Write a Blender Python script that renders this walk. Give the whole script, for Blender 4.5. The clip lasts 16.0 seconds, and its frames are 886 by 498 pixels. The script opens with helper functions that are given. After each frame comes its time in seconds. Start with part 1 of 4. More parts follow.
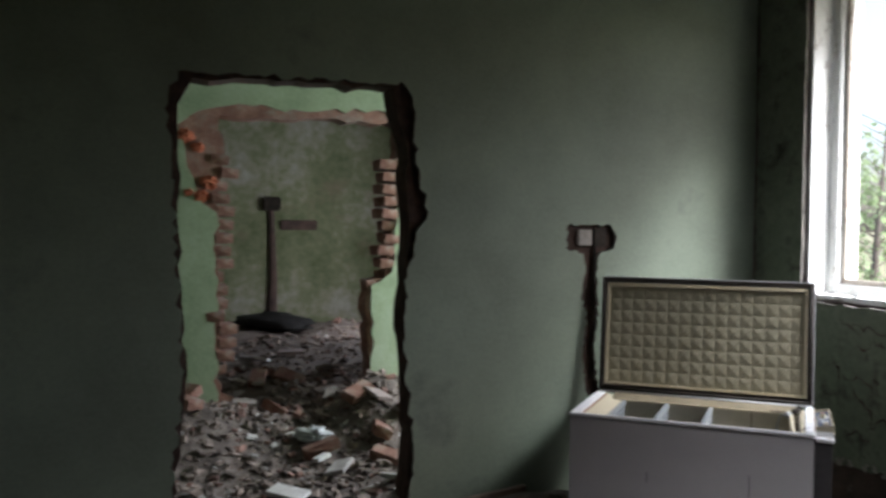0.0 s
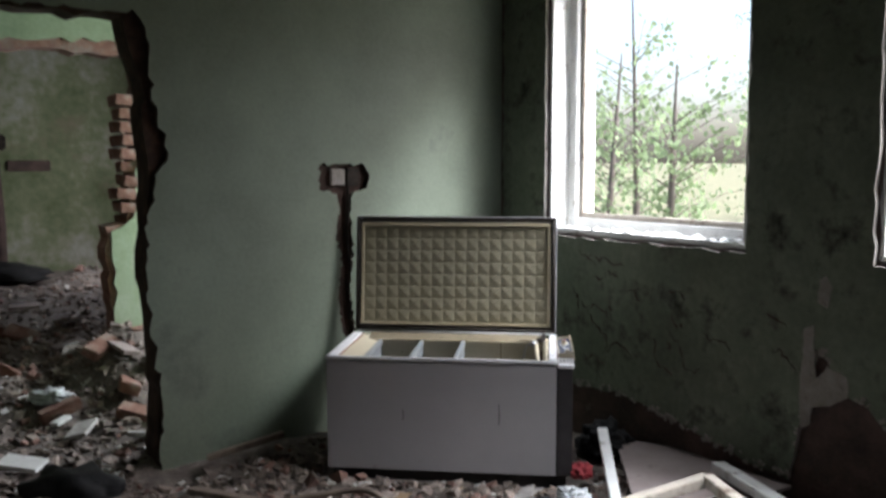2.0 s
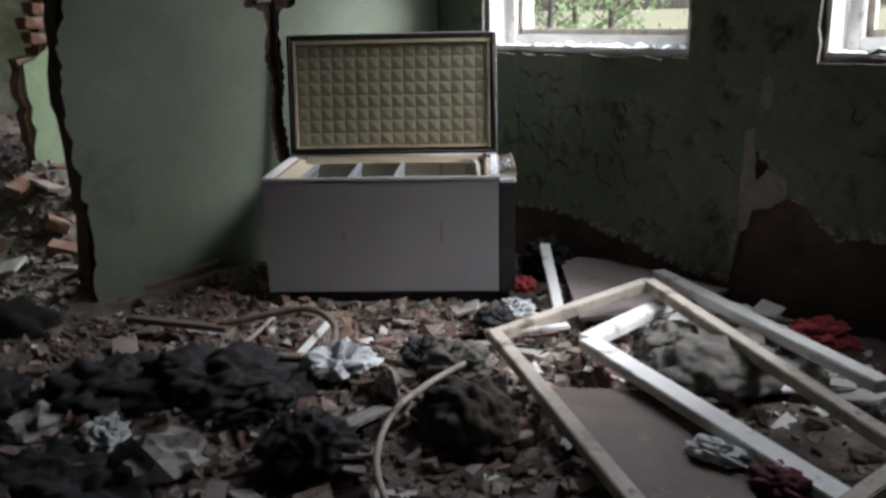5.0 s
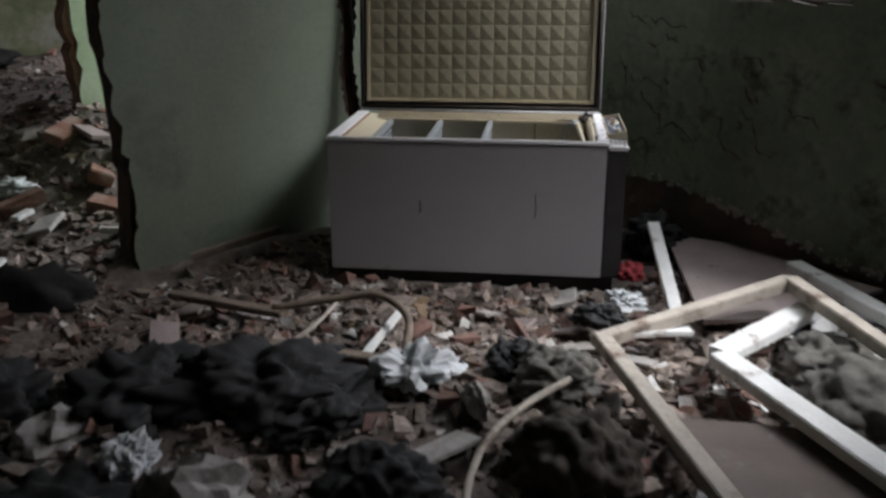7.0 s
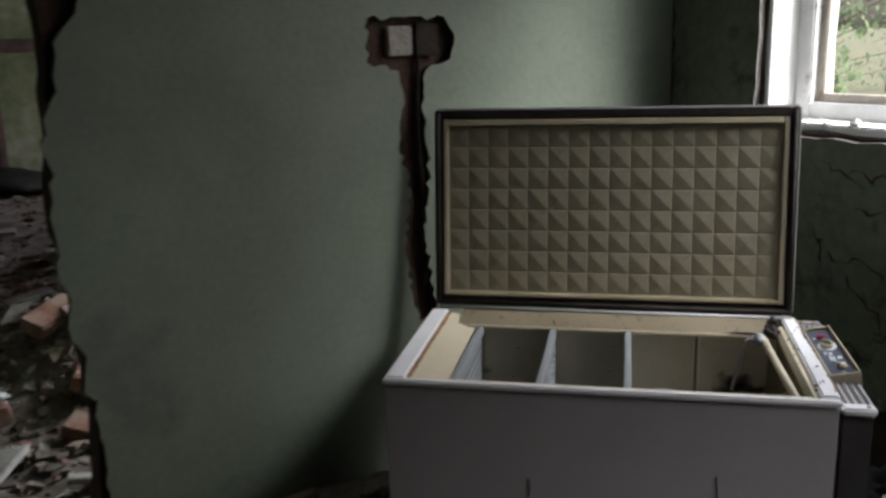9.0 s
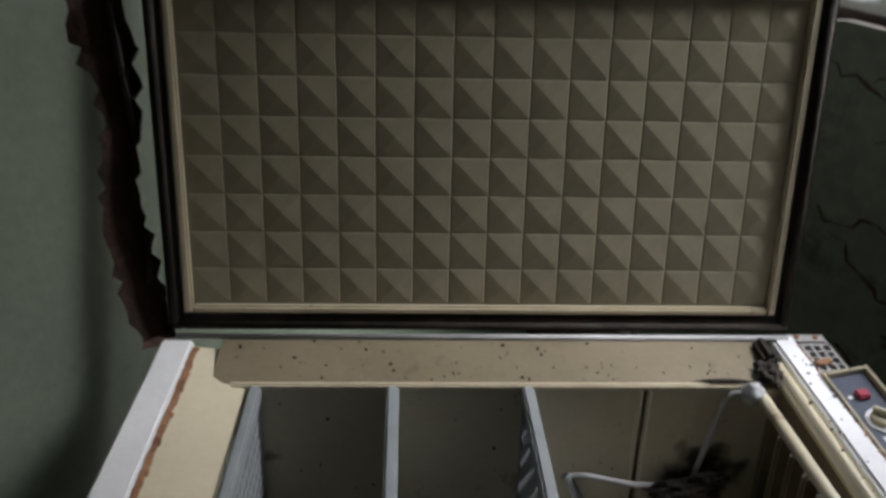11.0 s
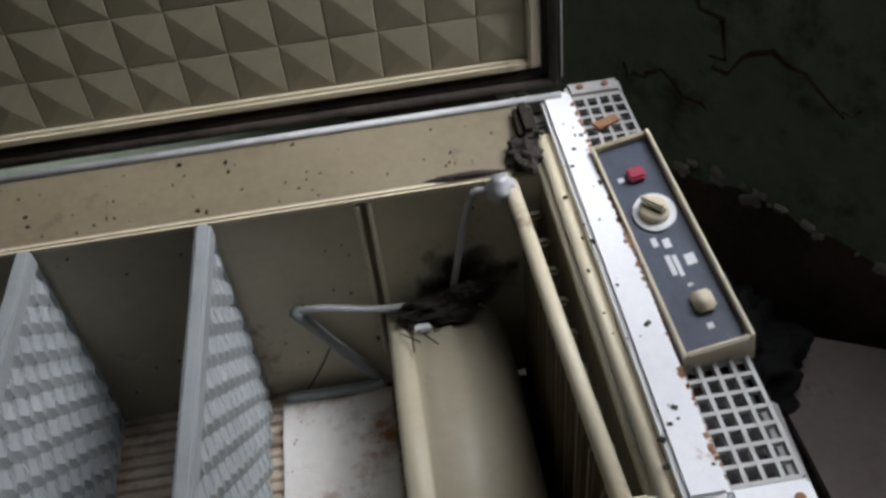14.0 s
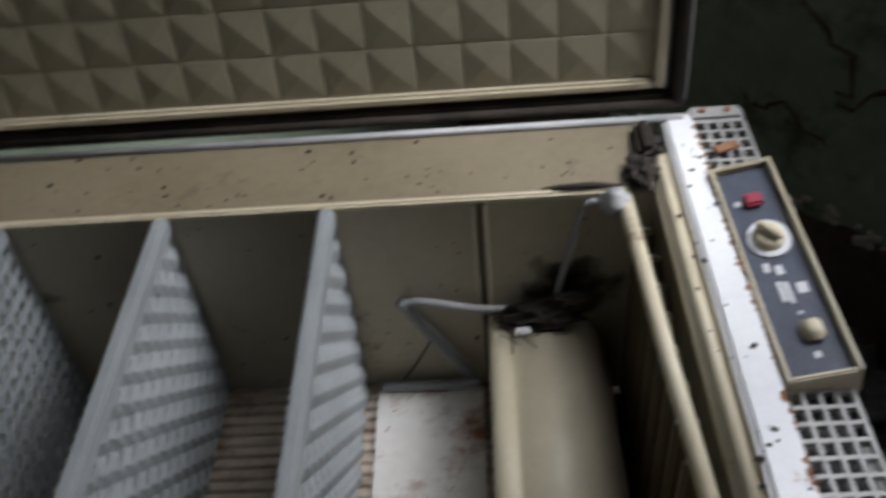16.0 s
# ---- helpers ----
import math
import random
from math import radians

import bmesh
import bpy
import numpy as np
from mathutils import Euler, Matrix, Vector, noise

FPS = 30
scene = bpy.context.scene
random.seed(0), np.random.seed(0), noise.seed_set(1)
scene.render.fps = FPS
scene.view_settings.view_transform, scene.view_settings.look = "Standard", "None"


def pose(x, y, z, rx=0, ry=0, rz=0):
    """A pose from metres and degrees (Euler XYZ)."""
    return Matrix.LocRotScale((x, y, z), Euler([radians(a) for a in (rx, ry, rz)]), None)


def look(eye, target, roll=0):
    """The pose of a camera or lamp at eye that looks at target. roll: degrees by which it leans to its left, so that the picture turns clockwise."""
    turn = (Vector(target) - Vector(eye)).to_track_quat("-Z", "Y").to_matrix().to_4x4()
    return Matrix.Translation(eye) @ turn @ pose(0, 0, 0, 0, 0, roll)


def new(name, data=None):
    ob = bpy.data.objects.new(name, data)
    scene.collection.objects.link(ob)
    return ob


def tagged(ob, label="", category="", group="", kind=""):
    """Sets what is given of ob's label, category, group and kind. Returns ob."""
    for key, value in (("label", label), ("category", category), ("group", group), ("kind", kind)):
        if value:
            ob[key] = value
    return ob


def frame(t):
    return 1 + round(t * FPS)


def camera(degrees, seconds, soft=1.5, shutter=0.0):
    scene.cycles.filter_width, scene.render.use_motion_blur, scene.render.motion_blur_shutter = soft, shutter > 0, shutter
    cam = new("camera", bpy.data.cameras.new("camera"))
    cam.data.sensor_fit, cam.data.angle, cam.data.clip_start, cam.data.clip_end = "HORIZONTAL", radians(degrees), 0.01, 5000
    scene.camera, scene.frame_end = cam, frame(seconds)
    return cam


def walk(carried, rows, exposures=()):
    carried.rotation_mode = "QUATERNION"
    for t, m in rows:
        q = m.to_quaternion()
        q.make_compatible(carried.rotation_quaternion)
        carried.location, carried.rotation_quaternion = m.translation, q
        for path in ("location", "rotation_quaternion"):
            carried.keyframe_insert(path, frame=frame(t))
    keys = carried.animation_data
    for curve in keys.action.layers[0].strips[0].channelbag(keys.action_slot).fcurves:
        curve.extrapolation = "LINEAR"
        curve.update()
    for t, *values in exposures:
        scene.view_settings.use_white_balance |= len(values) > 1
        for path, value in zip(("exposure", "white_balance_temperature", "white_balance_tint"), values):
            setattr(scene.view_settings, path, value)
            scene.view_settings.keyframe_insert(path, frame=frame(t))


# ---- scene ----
cam = camera(53.0, 16.0, soft=2.8, shutter=0.5)
METRES, EYE, TILT, LEAN, TURN = 5.0, 1.5, 0.0, 0.0, 0.0
PATH = [
    (0, (1.048, -4.225, 1.485), (0.292, -2.374, 1.43), 0.6),
    (0.5, (1.076, -4.198, 1.485), (0.482, -2.289, 1.435), -0.4),
    (1, (1.085, -4.131, 1.484), (0.691, -2.17, 1.44), -0.9),
    (1.5, (1.09, -4.127, 1.499), (0.811, -2.149, 1.408), -0.7),
    (2, (1.069, -4.102, 1.51), (0.827, -2.126, 1.312), -0.1),
    (2.5, (1.052, -4.068, 1.501), (0.871, -2.098, 1.207), -0.4),
    (3, (1.059, -4.055, 1.481), (0.938, -2.086, 1.15), -0.8),
    (3.5, (1.073, -4.069, 1.466), (0.977, -2.103, 1.115), -1.3),
    (6, (1.037, -3.838, 1.246), (0.886, -1.954, 0.592), -0.9),
    (6.5, (0.978, -3.651, 1.271), (0.748, -1.788, 0.58), -1.1),
    (7, (0.892, -3.397, 1.273), (0.655, -1.516, 0.637), -0.2),
    (7.5, (0.751, -3.007, 1.288), (0.592, -1.114, 0.66), -2.2),
    (8, (0.656, -2.682, 1.328), (0.338, -0.802, 0.724), -1.3),
    (8.5, (0.606, -2.376, 1.419), (0.176, -0.49, 0.912), -0.1),
    (8.7, (0.612, -2.263, 1.431), (0.167, -0.369, 0.969), -1.2),
    (10.8, (0.419, -0.801, 1.375), (0.472, 1.041, 0.611), 1.9),
    (11, (0.412, -0.727, 1.374), (0.497, 1.085, 0.532), 1.6),
    (11.5, (0.507, -0.56, 1.308), (0.552, 1.11, 0.208), -1.2),
    (12, (0.59, -0.385, 1.256), (0.506, 0.999, -0.185), -3.9),
    (12.5, (0.643, -0.322, 1.243), (0.625, 0.977, -0.278), -3.1),
    (13, (0.801, -0.327, 1.268), (0.789, 1.021, -0.21), -6.3),
    (13.5, (0.838, -0.335, 1.281), (0.914, 1.024, -0.184), -6.3),
    (14, (0.863, -0.338, 1.295), (0.932, 1.063, -0.13), -6.9),
    (14.5, (0.88, -0.342, 1.306), (0.936, 1.114, -0.064), -6.7),
    (15, (0.887, -0.341, 1.323), (0.975, 1.148, -0.009), -6.2),
    (15.5, (0.876, -0.347, 1.322), (0.95, 1.131, -0.023), -5.4),
    (16, (0.83, -0.376, 1.306), (0.711, 1.067, -0.074), -6.4),
]
walk(cam, [(t, look(eye, target, roll)) for t, eye, target, roll in PATH], [(0.0, 1.7, 6200, 14), (1.5, 1.7, 6200, 14), (3.5, 1.55, 6200, 14), (6.0, 1.25, 6300, 14), (8.5, 1.05, 6400, 14), (11.0, 0.9, 6400, 14), (12.5, 0.95, 6250, 14), (16.0, 0.85, 6300, 14)])

# ---------------------------------------------------------------- light
world = bpy.data.worlds.new("overcast")
scene.world = world
world.use_nodes = True
wn = world.node_tree
sky = wn.nodes.new("ShaderNodeTexSky")
sky.sky_type, sky.sun_disc = "NISHITA", False
sky.sun_elevation, sky.sun_rotation = radians(49), radians(98)
sky.air_density, sky.dust_density = 1.0, 4.0
wn.links.new(sky.outputs[0], wn.nodes["Background"].inputs[0])
wn.nodes["Background"].inputs[1].default_value = 0.15
sun = new("sun", bpy.data.lights.new("sun", "SUN"))
sun.data.energy, sun.data.angle, sun.data.color = 5.0, radians(28), (0.93, 0.99, 1.02)
sun.matrix_world = look((0, 0, 10), (-1.546, 0.223, 8.2))

# the room: x along the wall with the doorway towards the corner, y into the next room
CORNER, TURN_ROOM = (0.84, 1.36), 42.0
R = pose(CORNER[0], CORNER[1], 0, 0, 0, TURN_ROOM)


def window_light(y, z, wide, high, watts, steep=0.25, spread=180):
    """The sky's light in a window's opening."""
    l = new("window_light", bpy.data.lights.new("window_light", "AREA"))
    l.data.shape, l.data.size, l.data.size_y = "RECTANGLE", wide, high
    l.data.energy, l.data.color, l.data.spread = watts, (0.96, 1.0, 1.02), radians(spread)
    l.matrix_world = R @ look((0.40, y, z), (-0.6, y, z - steep))
    return l


window_light(-0.98, 1.97, 1.2, 1.5, 7.5, 1.5, 120)
window_light(-2.95, 1.97, 1.2, 1.5, 3.5, 1.5, 120)
window_light(0.95, 1.7, 0.9, 1.3, 42, 0.8)
window_light(4.3, 1.7, 1.3, 1.3, 15)


# ---------------------------------------------------------------- materials
def material(name, stops, scale=6, rough=0.8, bump=0.3, fine=60, metal=0.0, stain=None, stain_amount=0.5, stain_scale=2.0, spec=0.4, vary=0.0, detail=6):
    """A worn surface: colours by noise at two scales, stains with a shape of their own, and relief."""
    m = bpy.data.materials.new(name)
    m.use_nodes = True
    t = m.node_tree
    n, k = t.nodes, t.links
    b = n["Principled BSDF"]
    b.inputs["Metallic"].default_value = metal
    b.inputs["Specular IOR Level"].default_value = spec
    co = n.new("ShaderNodeTexCoord")
    a = n.new("ShaderNodeTexNoise")
    a.inputs["Scale"].default_value, a.inputs["Detail"].default_value, a.inputs["Roughness"].default_value = scale, detail, 0.65
    f = n.new("ShaderNodeTexNoise")
    f.inputs["Scale"].default_value, f.inputs["Detail"].default_value = fine, 4
    k.new(co.outputs["Object"], a.inputs["Vector"])
    k.new(co.outputs["Object"], f.inputs["Vector"])
    mix = n.new("ShaderNodeMath")
    mix.operation = "MULTIPLY_ADD"
    k.new(f.outputs[0], mix.inputs[0])
    mix.inputs[1].default_value = 0.35
    k.new(a.outputs[0], mix.inputs[2])
    ramp = n.new("ShaderNodeValToRGB")
    e = ramp.color_ramp.elements
    e[0].position, e[1].position = 0.45, 0.92
    e[0].color, e[1].color = (*stops[0], 1), (*stops[-1], 1)
    for i, c in enumerate(stops[1:-1]):
        q = e.new(0.45 + 0.47 * (i + 1) / (len(stops) - 1))
        q.color = (*c, 1)
    k.new(mix.outputs[0], ramp.inputs[0])
    colour = ramp.outputs[0]
    if stain:
        s = n.new("ShaderNodeTexNoise")
        s.inputs["Scale"].default_value, s.inputs["Detail"].default_value, s.inputs["Roughness"].default_value = stain_scale, 9, 0.7
        k.new(co.outputs["Object"], s.inputs["Vector"])
        r2 = n.new("ShaderNodeValToRGB")
        r2.color_ramp.elements[0].position = 0.68 - 0.3 * stain_amount
        r2.color_ramp.elements[1].position = 0.78 - 0.2 * stain_amount
        k.new(s.outputs[0], r2.inputs[0])
        mx = n.new("ShaderNodeMix")
        mx.data_type = "RGBA"
        k.new(r2.outputs[0], mx.inputs[0])
        k.new(colour, mx.inputs[6])
        mx.inputs[7].default_value = (*stain, 1)
        colour = mx.outputs[2]
    if vary:
        g = n.new("ShaderNodeNewGeometry")
        hs = n.new("ShaderNodeHueSaturation")
        mr = n.new("ShaderNodeMapRange")
        mr.inputs[3].default_value, mr.inputs[4].default_value = 1 - vary, 1 + vary
        k.new(g.outputs["Random Per Island"], mr.inputs[0])
        k.new(mr.outputs[0], hs.inputs["Value"])
        k.new(colour, hs.inputs["Color"])
        colour = hs.outputs[0]
    k.new(colour, b.inputs["Base Color"])
    rr = n.new("ShaderNodeMapRange")
    rr.inputs[3].default_value, rr.inputs[4].default_value = max(0.05, rough - 0.15), min(1, rough + 0.15)
    k.new(f.outputs[0], rr.inputs[0])
    k.new(rr.outputs[0], b.inputs["Roughness"])
    bp = n.new("ShaderNodeBump")
    bp.inputs["Strength"].default_value, bp.inputs["Distance"].default_value = bump, 0.01
    k.new(mix.outputs[0], bp.inputs["Height"])
    k.new(bp.outputs[0], b.inputs["Normal"])
    return m


GREEN = material("green_distemper", [(0.125, 0.145, 0.107), (0.168, 0.199, 0.148), (0.213, 0.25, 0.187)], 1.3, 0.6, 0.3, 45, stain=(0.10, 0.11, 0.09), stain_amount=0.32, stain_scale=1.3)
GREEN_DIRTY = material("stained_green_plaster", [(0.09, 0.107, 0.077), (0.155, 0.178, 0.13), (0.24, 0.265, 0.20)], 2.2, 0.85, 0.9, 30, stain=(0.025, 0.022, 0.017), stain_amount=0.52, stain_scale=4.5)
GREEN_PALE = material("pale_green_plaster", [(0.19, 0.255, 0.15), (0.27, 0.34, 0.215), (0.34, 0.395, 0.285)], 3, 0.85, 0.5, 40, stain=(0.33, 0.22, 0.17), stain_amount=0.2, stain_scale=2.5)
MOULDY = material("mouldy_plaster", [(0.07, 0.10, 0.04), (0.20, 0.22, 0.13), (0.42, 0.40, 0.37)], 1.1, 0.9, 0.5, 12, stain=(0.22, 0.165, 0.125), stain_amount=0.5, stain_scale=0.7)
BRICK = material("old_brick", [(0.13, 0.063, 0.047), (0.225, 0.118, 0.086), (0.34, 0.23, 0.18)], 8, 0.9, 0.8, 70, stain=(0.24, 0.20, 0.17), stain_amount=0.6, stain_scale=7)
BRICK_RED = material("broken_red_brick", [(0.30, 0.085, 0.045), (0.50, 0.16, 0.08)], 9, 0.9, 0.8, 70, stain=(0.4, 0.33, 0.28), stain_amount=0.2, stain_scale=9)
# dark broken brick; the shadow inside the reveals is put into its colour
SHADED_CORE = material("shaded_brick_core", [(0.02, 0.012, 0.009), (0.05, 0.028, 0.02), (0.09, 0.05, 0.035)], 14, 0.95, 1.0, 60)
RAW = material("red_brown_raw_wall", [(0.045, 0.033, 0.03), (0.09, 0.06, 0.052), (0.14, 0.09, 0.078)], 6, 0.95, 0.9, 50, stain=(0.25, 0.21, 0.18), stain_amount=0.2, stain_scale=5)
CHALK = material("bare_lime_plaster", [(0.22, 0.20, 0.175), (0.36, 0.33, 0.30)], 14, 0.9, 0.8, 60, stain=(0.12, 0.10, 0.085), stain_amount=0.35, stain_scale=16)
FLAKING = material("flaking_white_paint", [(0.62, 0.62, 0.60), (0.78, 0.78, 0.76)], 7, 0.6, 0.6, 50, stain=(0.16, 0.11, 0.09), stain_amount=0.36, stain_scale=6)
SASH = material("weathered_cream_paint", [(0.34, 0.30, 0.25), (0.52, 0.47, 0.40)], 7, 0.65, 0.7, 60, stain=(0.16, 0.11, 0.08), stain_amount=0.5, stain_scale=9)
SASH_WHITE = material("chipped_white_wood", [(0.60, 0.60, 0.58), (0.76, 0.76, 0.74)], 7, 0.6, 0.5, 60, stain=(0.20, 0.15, 0.12), stain_amount=0.3, stain_scale=10)
EARTH = material("trodden_rubble_dirt", [(0.06, 0.05, 0.044), (0.14, 0.115, 0.10), (0.28, 0.24, 0.215)], 9, 0.95, 1.0, 55, stain=(0.30, 0.27, 0.25), stain_amount=0.2, stain_scale=14)
CHIPS = material("mixed_rubble", [(0.085, 0.066, 0.055), (0.19, 0.153, 0.13), (0.31, 0.26, 0.23)], 20, 0.95, 0.6, 90, vary=0.6)
CHIPS_RED = material("brick_crumbs", [(0.15, 0.085, 0.07), (0.25, 0.15, 0.12)], 20, 0.95, 0.6, 90, vary=0.5)
CHIPS_PALE = material("plaster_and_paper_scraps", [(0.36, 0.34, 0.32), (0.60, 0.59, 0.57)], 20, 0.85, 0.4, 90, vary=0.35)
CLOTH_BLACK = material("dirty_black_cloth", [(0.010, 0.010, 0.011), (0.03, 0.03, 0.03)], 12, 0.75, 0.6, 120, spec=0.3)
CLOTH_GREY = material("dusty_grey_cloth", [(0.075, 0.068, 0.06), (0.17, 0.158, 0.14)], 9, 0.95, 0.6, 120)
SACKING = material("dark_brown_sacking", [(0.035, 0.028, 0.022), (0.085, 0.072, 0.06)], 10, 0.95, 0.6, 140)
OCHRE = material("ochre_board_flakes", [(0.13, 0.085, 0.05), (0.25, 0.18, 0.11)], 16, 0.9, 0.5, 80, vary=0.5)
LEATHER = material("brown_leathercloth", [(0.07, 0.048, 0.036), (0.14, 0.10, 0.075)], 5, 0.55, 0.5, 60, stain=(0.2, 0.17, 0.14), stain_amount=0.3, stain_scale=9)
PLASTIC = material("crumpled_white_plastic", [(0.42, 0.44, 0.45), (0.60, 0.62, 0.63)], 9, 0.35, 0.4, 60, stain=(0.3, 0.28, 0.25), stain_amount=0.2, stain_scale=12)
STONE = material("pale_plaster_lump", [(0.26, 0.24, 0.22), (0.44, 0.42, 0.40)], 14, 0.95, 0.9, 70)
BOARD = material("dusty_brown_board", [(0.22, 0.175, 0.165), (0.33, 0.275, 0.26)], 4, 0.85, 0.2, 60, stain=(0.10, 0.08, 0.07), stain_amount=0.25, stain_scale=8)
WOOD = material("old_grey_wood", [(0.12, 0.09, 0.07), (0.24, 0.19, 0.15)], 12, 0.9, 0.6, 90)
RED = material("red_cloth", [(0.16, 0.014, 0.018), (0.26, 0.025, 0.032)], 14, 0.9, 0.4, 90)
MAROON = material("dark_maroon_cloth", [(0.06, 0.012, 0.016), (0.12, 0.03, 0.035)], 14, 0.9, 0.4, 90)
ENAMEL = material("dull_grey_enamel", [(0.36, 0.35, 0.36), (0.42, 0.41, 0.42)], 2.5, 0.45, 0.05, 90, stain=(0.19, 0.15, 0.13), stain_amount=0.1, stain_scale=7)
RIM = material("white_enamel", [(0.66, 0.66, 0.67), (0.76, 0.76, 0.76)], 5, 0.4, 0.08, 80, stain=(0.36, 0.20, 0.13), stain_amount=0.14, stain_scale=16)
CREAM = material("yellowed_cream_plastic", [(0.50, 0.44, 0.31), (0.60, 0.54, 0.40)], 4, 0.4, 0.08, 80, stain=(0.20, 0.13, 0.08), stain_amount=0.22, stain_scale=13)
LINER = material("dirty_cream_liner", [(0.40, 0.36, 0.27), (0.52, 0.48, 0.37)], 3, 0.5, 0.1, 80, stain=(0.10, 0.07, 0.05), stain_amount=0.26, stain_scale=11)
# tan plastic, taken darker to hold the lid's shadow on the back ledge
BEIGE = material("shaded_tan_liner", [(0.13, 0.105, 0.065), (0.20, 0.165, 0.11)], 4, 0.5, 0.1, 80, stain=(0.10, 0.07, 0.05), stain_amount=0.28, stain_scale=13)
RUSTY_FLOOR = material("rust_stained_liner_floor", [(0.34, 0.27, 0.20), (0.55, 0.49, 0.41)], 5, 0.7, 0.4, 60, stain=(0.13, 0.055, 0.03), stain_amount=0.62, stain_scale=6)
RUSTY_PLATE = material("rust_stained_white_plate", [(0.60, 0.57, 0.53), (0.72, 0.70, 0.67)], 6, 0.5, 0.2, 60, stain=(0.24, 0.095, 0.045), stain_amount=0.56, stain_scale=9)
RUST = material("rust", [(0.16, 0.07, 0.04), (0.36, 0.19, 0.10)], 20, 0.9, 0.6, 80)
QUILT = material("aged_cream_lid_lining", [(0.27, 0.245, 0.17), (0.35, 0.315, 0.225)], 3, 0.5, 0.06, 90, stain=(0.22, 0.18, 0.12), stain_amount=0.12, stain_scale=9)
GASKET = material("blackened_rubber_gasket", [(0.012, 0.010, 0.008), (0.045, 0.035, 0.028)], 18, 0.8, 0.5, 90, spec=0.2)
DIVIDER = material("pale_grey_divider_plastic", [(0.20, 0.215, 0.22), (0.29, 0.305, 0.31)], 6, 0.45, 0.1, 80, stain=(0.2, 0.17, 0.14), stain_amount=0.14, stain_scale=12)
DARK = material("dark_grey_metal", [(0.022, 0.020, 0.022), (0.05, 0.046, 0.048)], 6, 0.6, 0.2, 80)
GRILLE = material("grey_metal_grille", [(0.34, 0.33, 0.32), (0.46, 0.45, 0.43)], 14, 0.5, 0.2, 80, stain=(0.20, 0.10, 0.07), stain_amount=0.25, stain_scale=18)
NAVY = material("navy_control_plate", [(0.035, 0.042, 0.065), (0.07, 0.08, 0.11)], 12, 0.5, 0.1, 90, stain=(0.2, 0.2, 0.21), stain_amount=0.16, stain_scale=25)
SWITCH_RED = material("red_switch_plastic", [(0.24, 0.02, 0.045), (0.32, 0.03, 0.06)], 12, 0.4, 0.05)
PRINT = material("pale_print", [(0.55, 0.56, 0.58), (0.65, 0.66, 0.68)], 12, 0.6, 0.0)
STEEL = material("dull_steel_tube", [(0.30, 0.30, 0.30), (0.44, 0.44, 0.44)], 12, 0.65, 0.1, 80, metal=0.4)
GUNK = material("black_oily_debris", [(0.008, 0.006, 0.005), (0.04, 0.028, 0.02)], 30, 0.8, 0.9, 120)
BARK = material("bark", [(0.07, 0.055, 0.045), (0.17, 0.14, 0.12)], 9, 0.95, 0.8)


def leafy(name, stops):
    """Thin leaves that let half of the light through."""
    m = material(name, stops, 4, 0.7, 0.1, vary=0.4)
    n, k = m.node_tree.nodes, m.node_tree.links
    b = n["Principled BSDF"]
    tr = n.new("ShaderNodeBsdfTranslucent")
    k.new(b.inputs["Base Color"].links[0].from_socket, tr.inputs["Color"])
    mx = n.new("ShaderNodeMixShader")
    k.new(b.outputs[0], mx.inputs[1])
    k.new(tr.outputs[0], mx.inputs[2])
    k.new(mx.outputs[0], n["Material Output"].inputs["Surface"])
    return m


LEAF = leafy("spruce_green", [(0.12, 0.20, 0.09), (0.18, 0.26, 0.14)])
LEAF2 = leafy("birch_green", [(0.22, 0.30, 0.14), (0.30, 0.36, 0.21)])
GRASS = material("forest_floor", [(0.06, 0.08, 0.03), (0.14, 0.13, 0.07), (0.22, 0.18, 0.11)], 2, 0.95, 0.5)
CEIL = material("grey_ceiling_paint", [(0.22, 0.22, 0.20), (0.34, 0.34, 0.31)], 3, 0.9, 0.4)


# ---------------------------------------------------------------- mesh helpers
def obj(name, bm, mats, smooth=False, at=None):
    me = bpy.data.meshes.new(name)
    bmesh.ops.recalc_face_normals(bm, faces=bm.faces)
    bm.to_mesh(me)
    bm.free()
    for m in (mats if isinstance(mats, (list, tuple)) else [mats]):
        me.materials.append(m)
    if smooth:
        for p in me.polygons:
            p.use_smooth = True
    ob = new(name, me)
    if at is not None:
        ob.matrix_basis = at
    return ob


def part(name, bm, mat, parent, label="", smooth=False, at=None):
    ob = obj(name, bm, mat, smooth, at)
    ob.parent = parent
    return tagged(ob, label)


def empty(name, at, label, category, group="", kind=""):
    ob = new(name)
    ob.empty_display_size = 0.1
    ob.matrix_basis = at
    return tagged(ob, label, category, group, kind)


def box(x0, y0, z0, x1, y1, z1, bevel=0.0, bm=None, m=None):
    out = bm or bmesh.new()
    made = bmesh.ops.create_cube(out, size=1)["verts"]
    bmesh.ops.transform(out, matrix=Matrix.LocRotScale(((x0 + x1) / 2, (y0 + y1) / 2, (z0 + z1) / 2), None, (abs(x1 - x0), abs(y1 - y0), abs(z1 - z0))), verts=made)
    if bevel:
        edges = list({e for v in made for e in v.link_edges})
        r = bmesh.ops.bevel(out, geom=edges, offset=bevel, segments=2, affect="EDGES")
        made = list({v for f in r["faces"] for v in f.verts} | {v for v in made if v.is_valid})
    if m is not None:
        bmesh.ops.transform(out, matrix=m, verts=out.verts if bm is None else made)
    return out


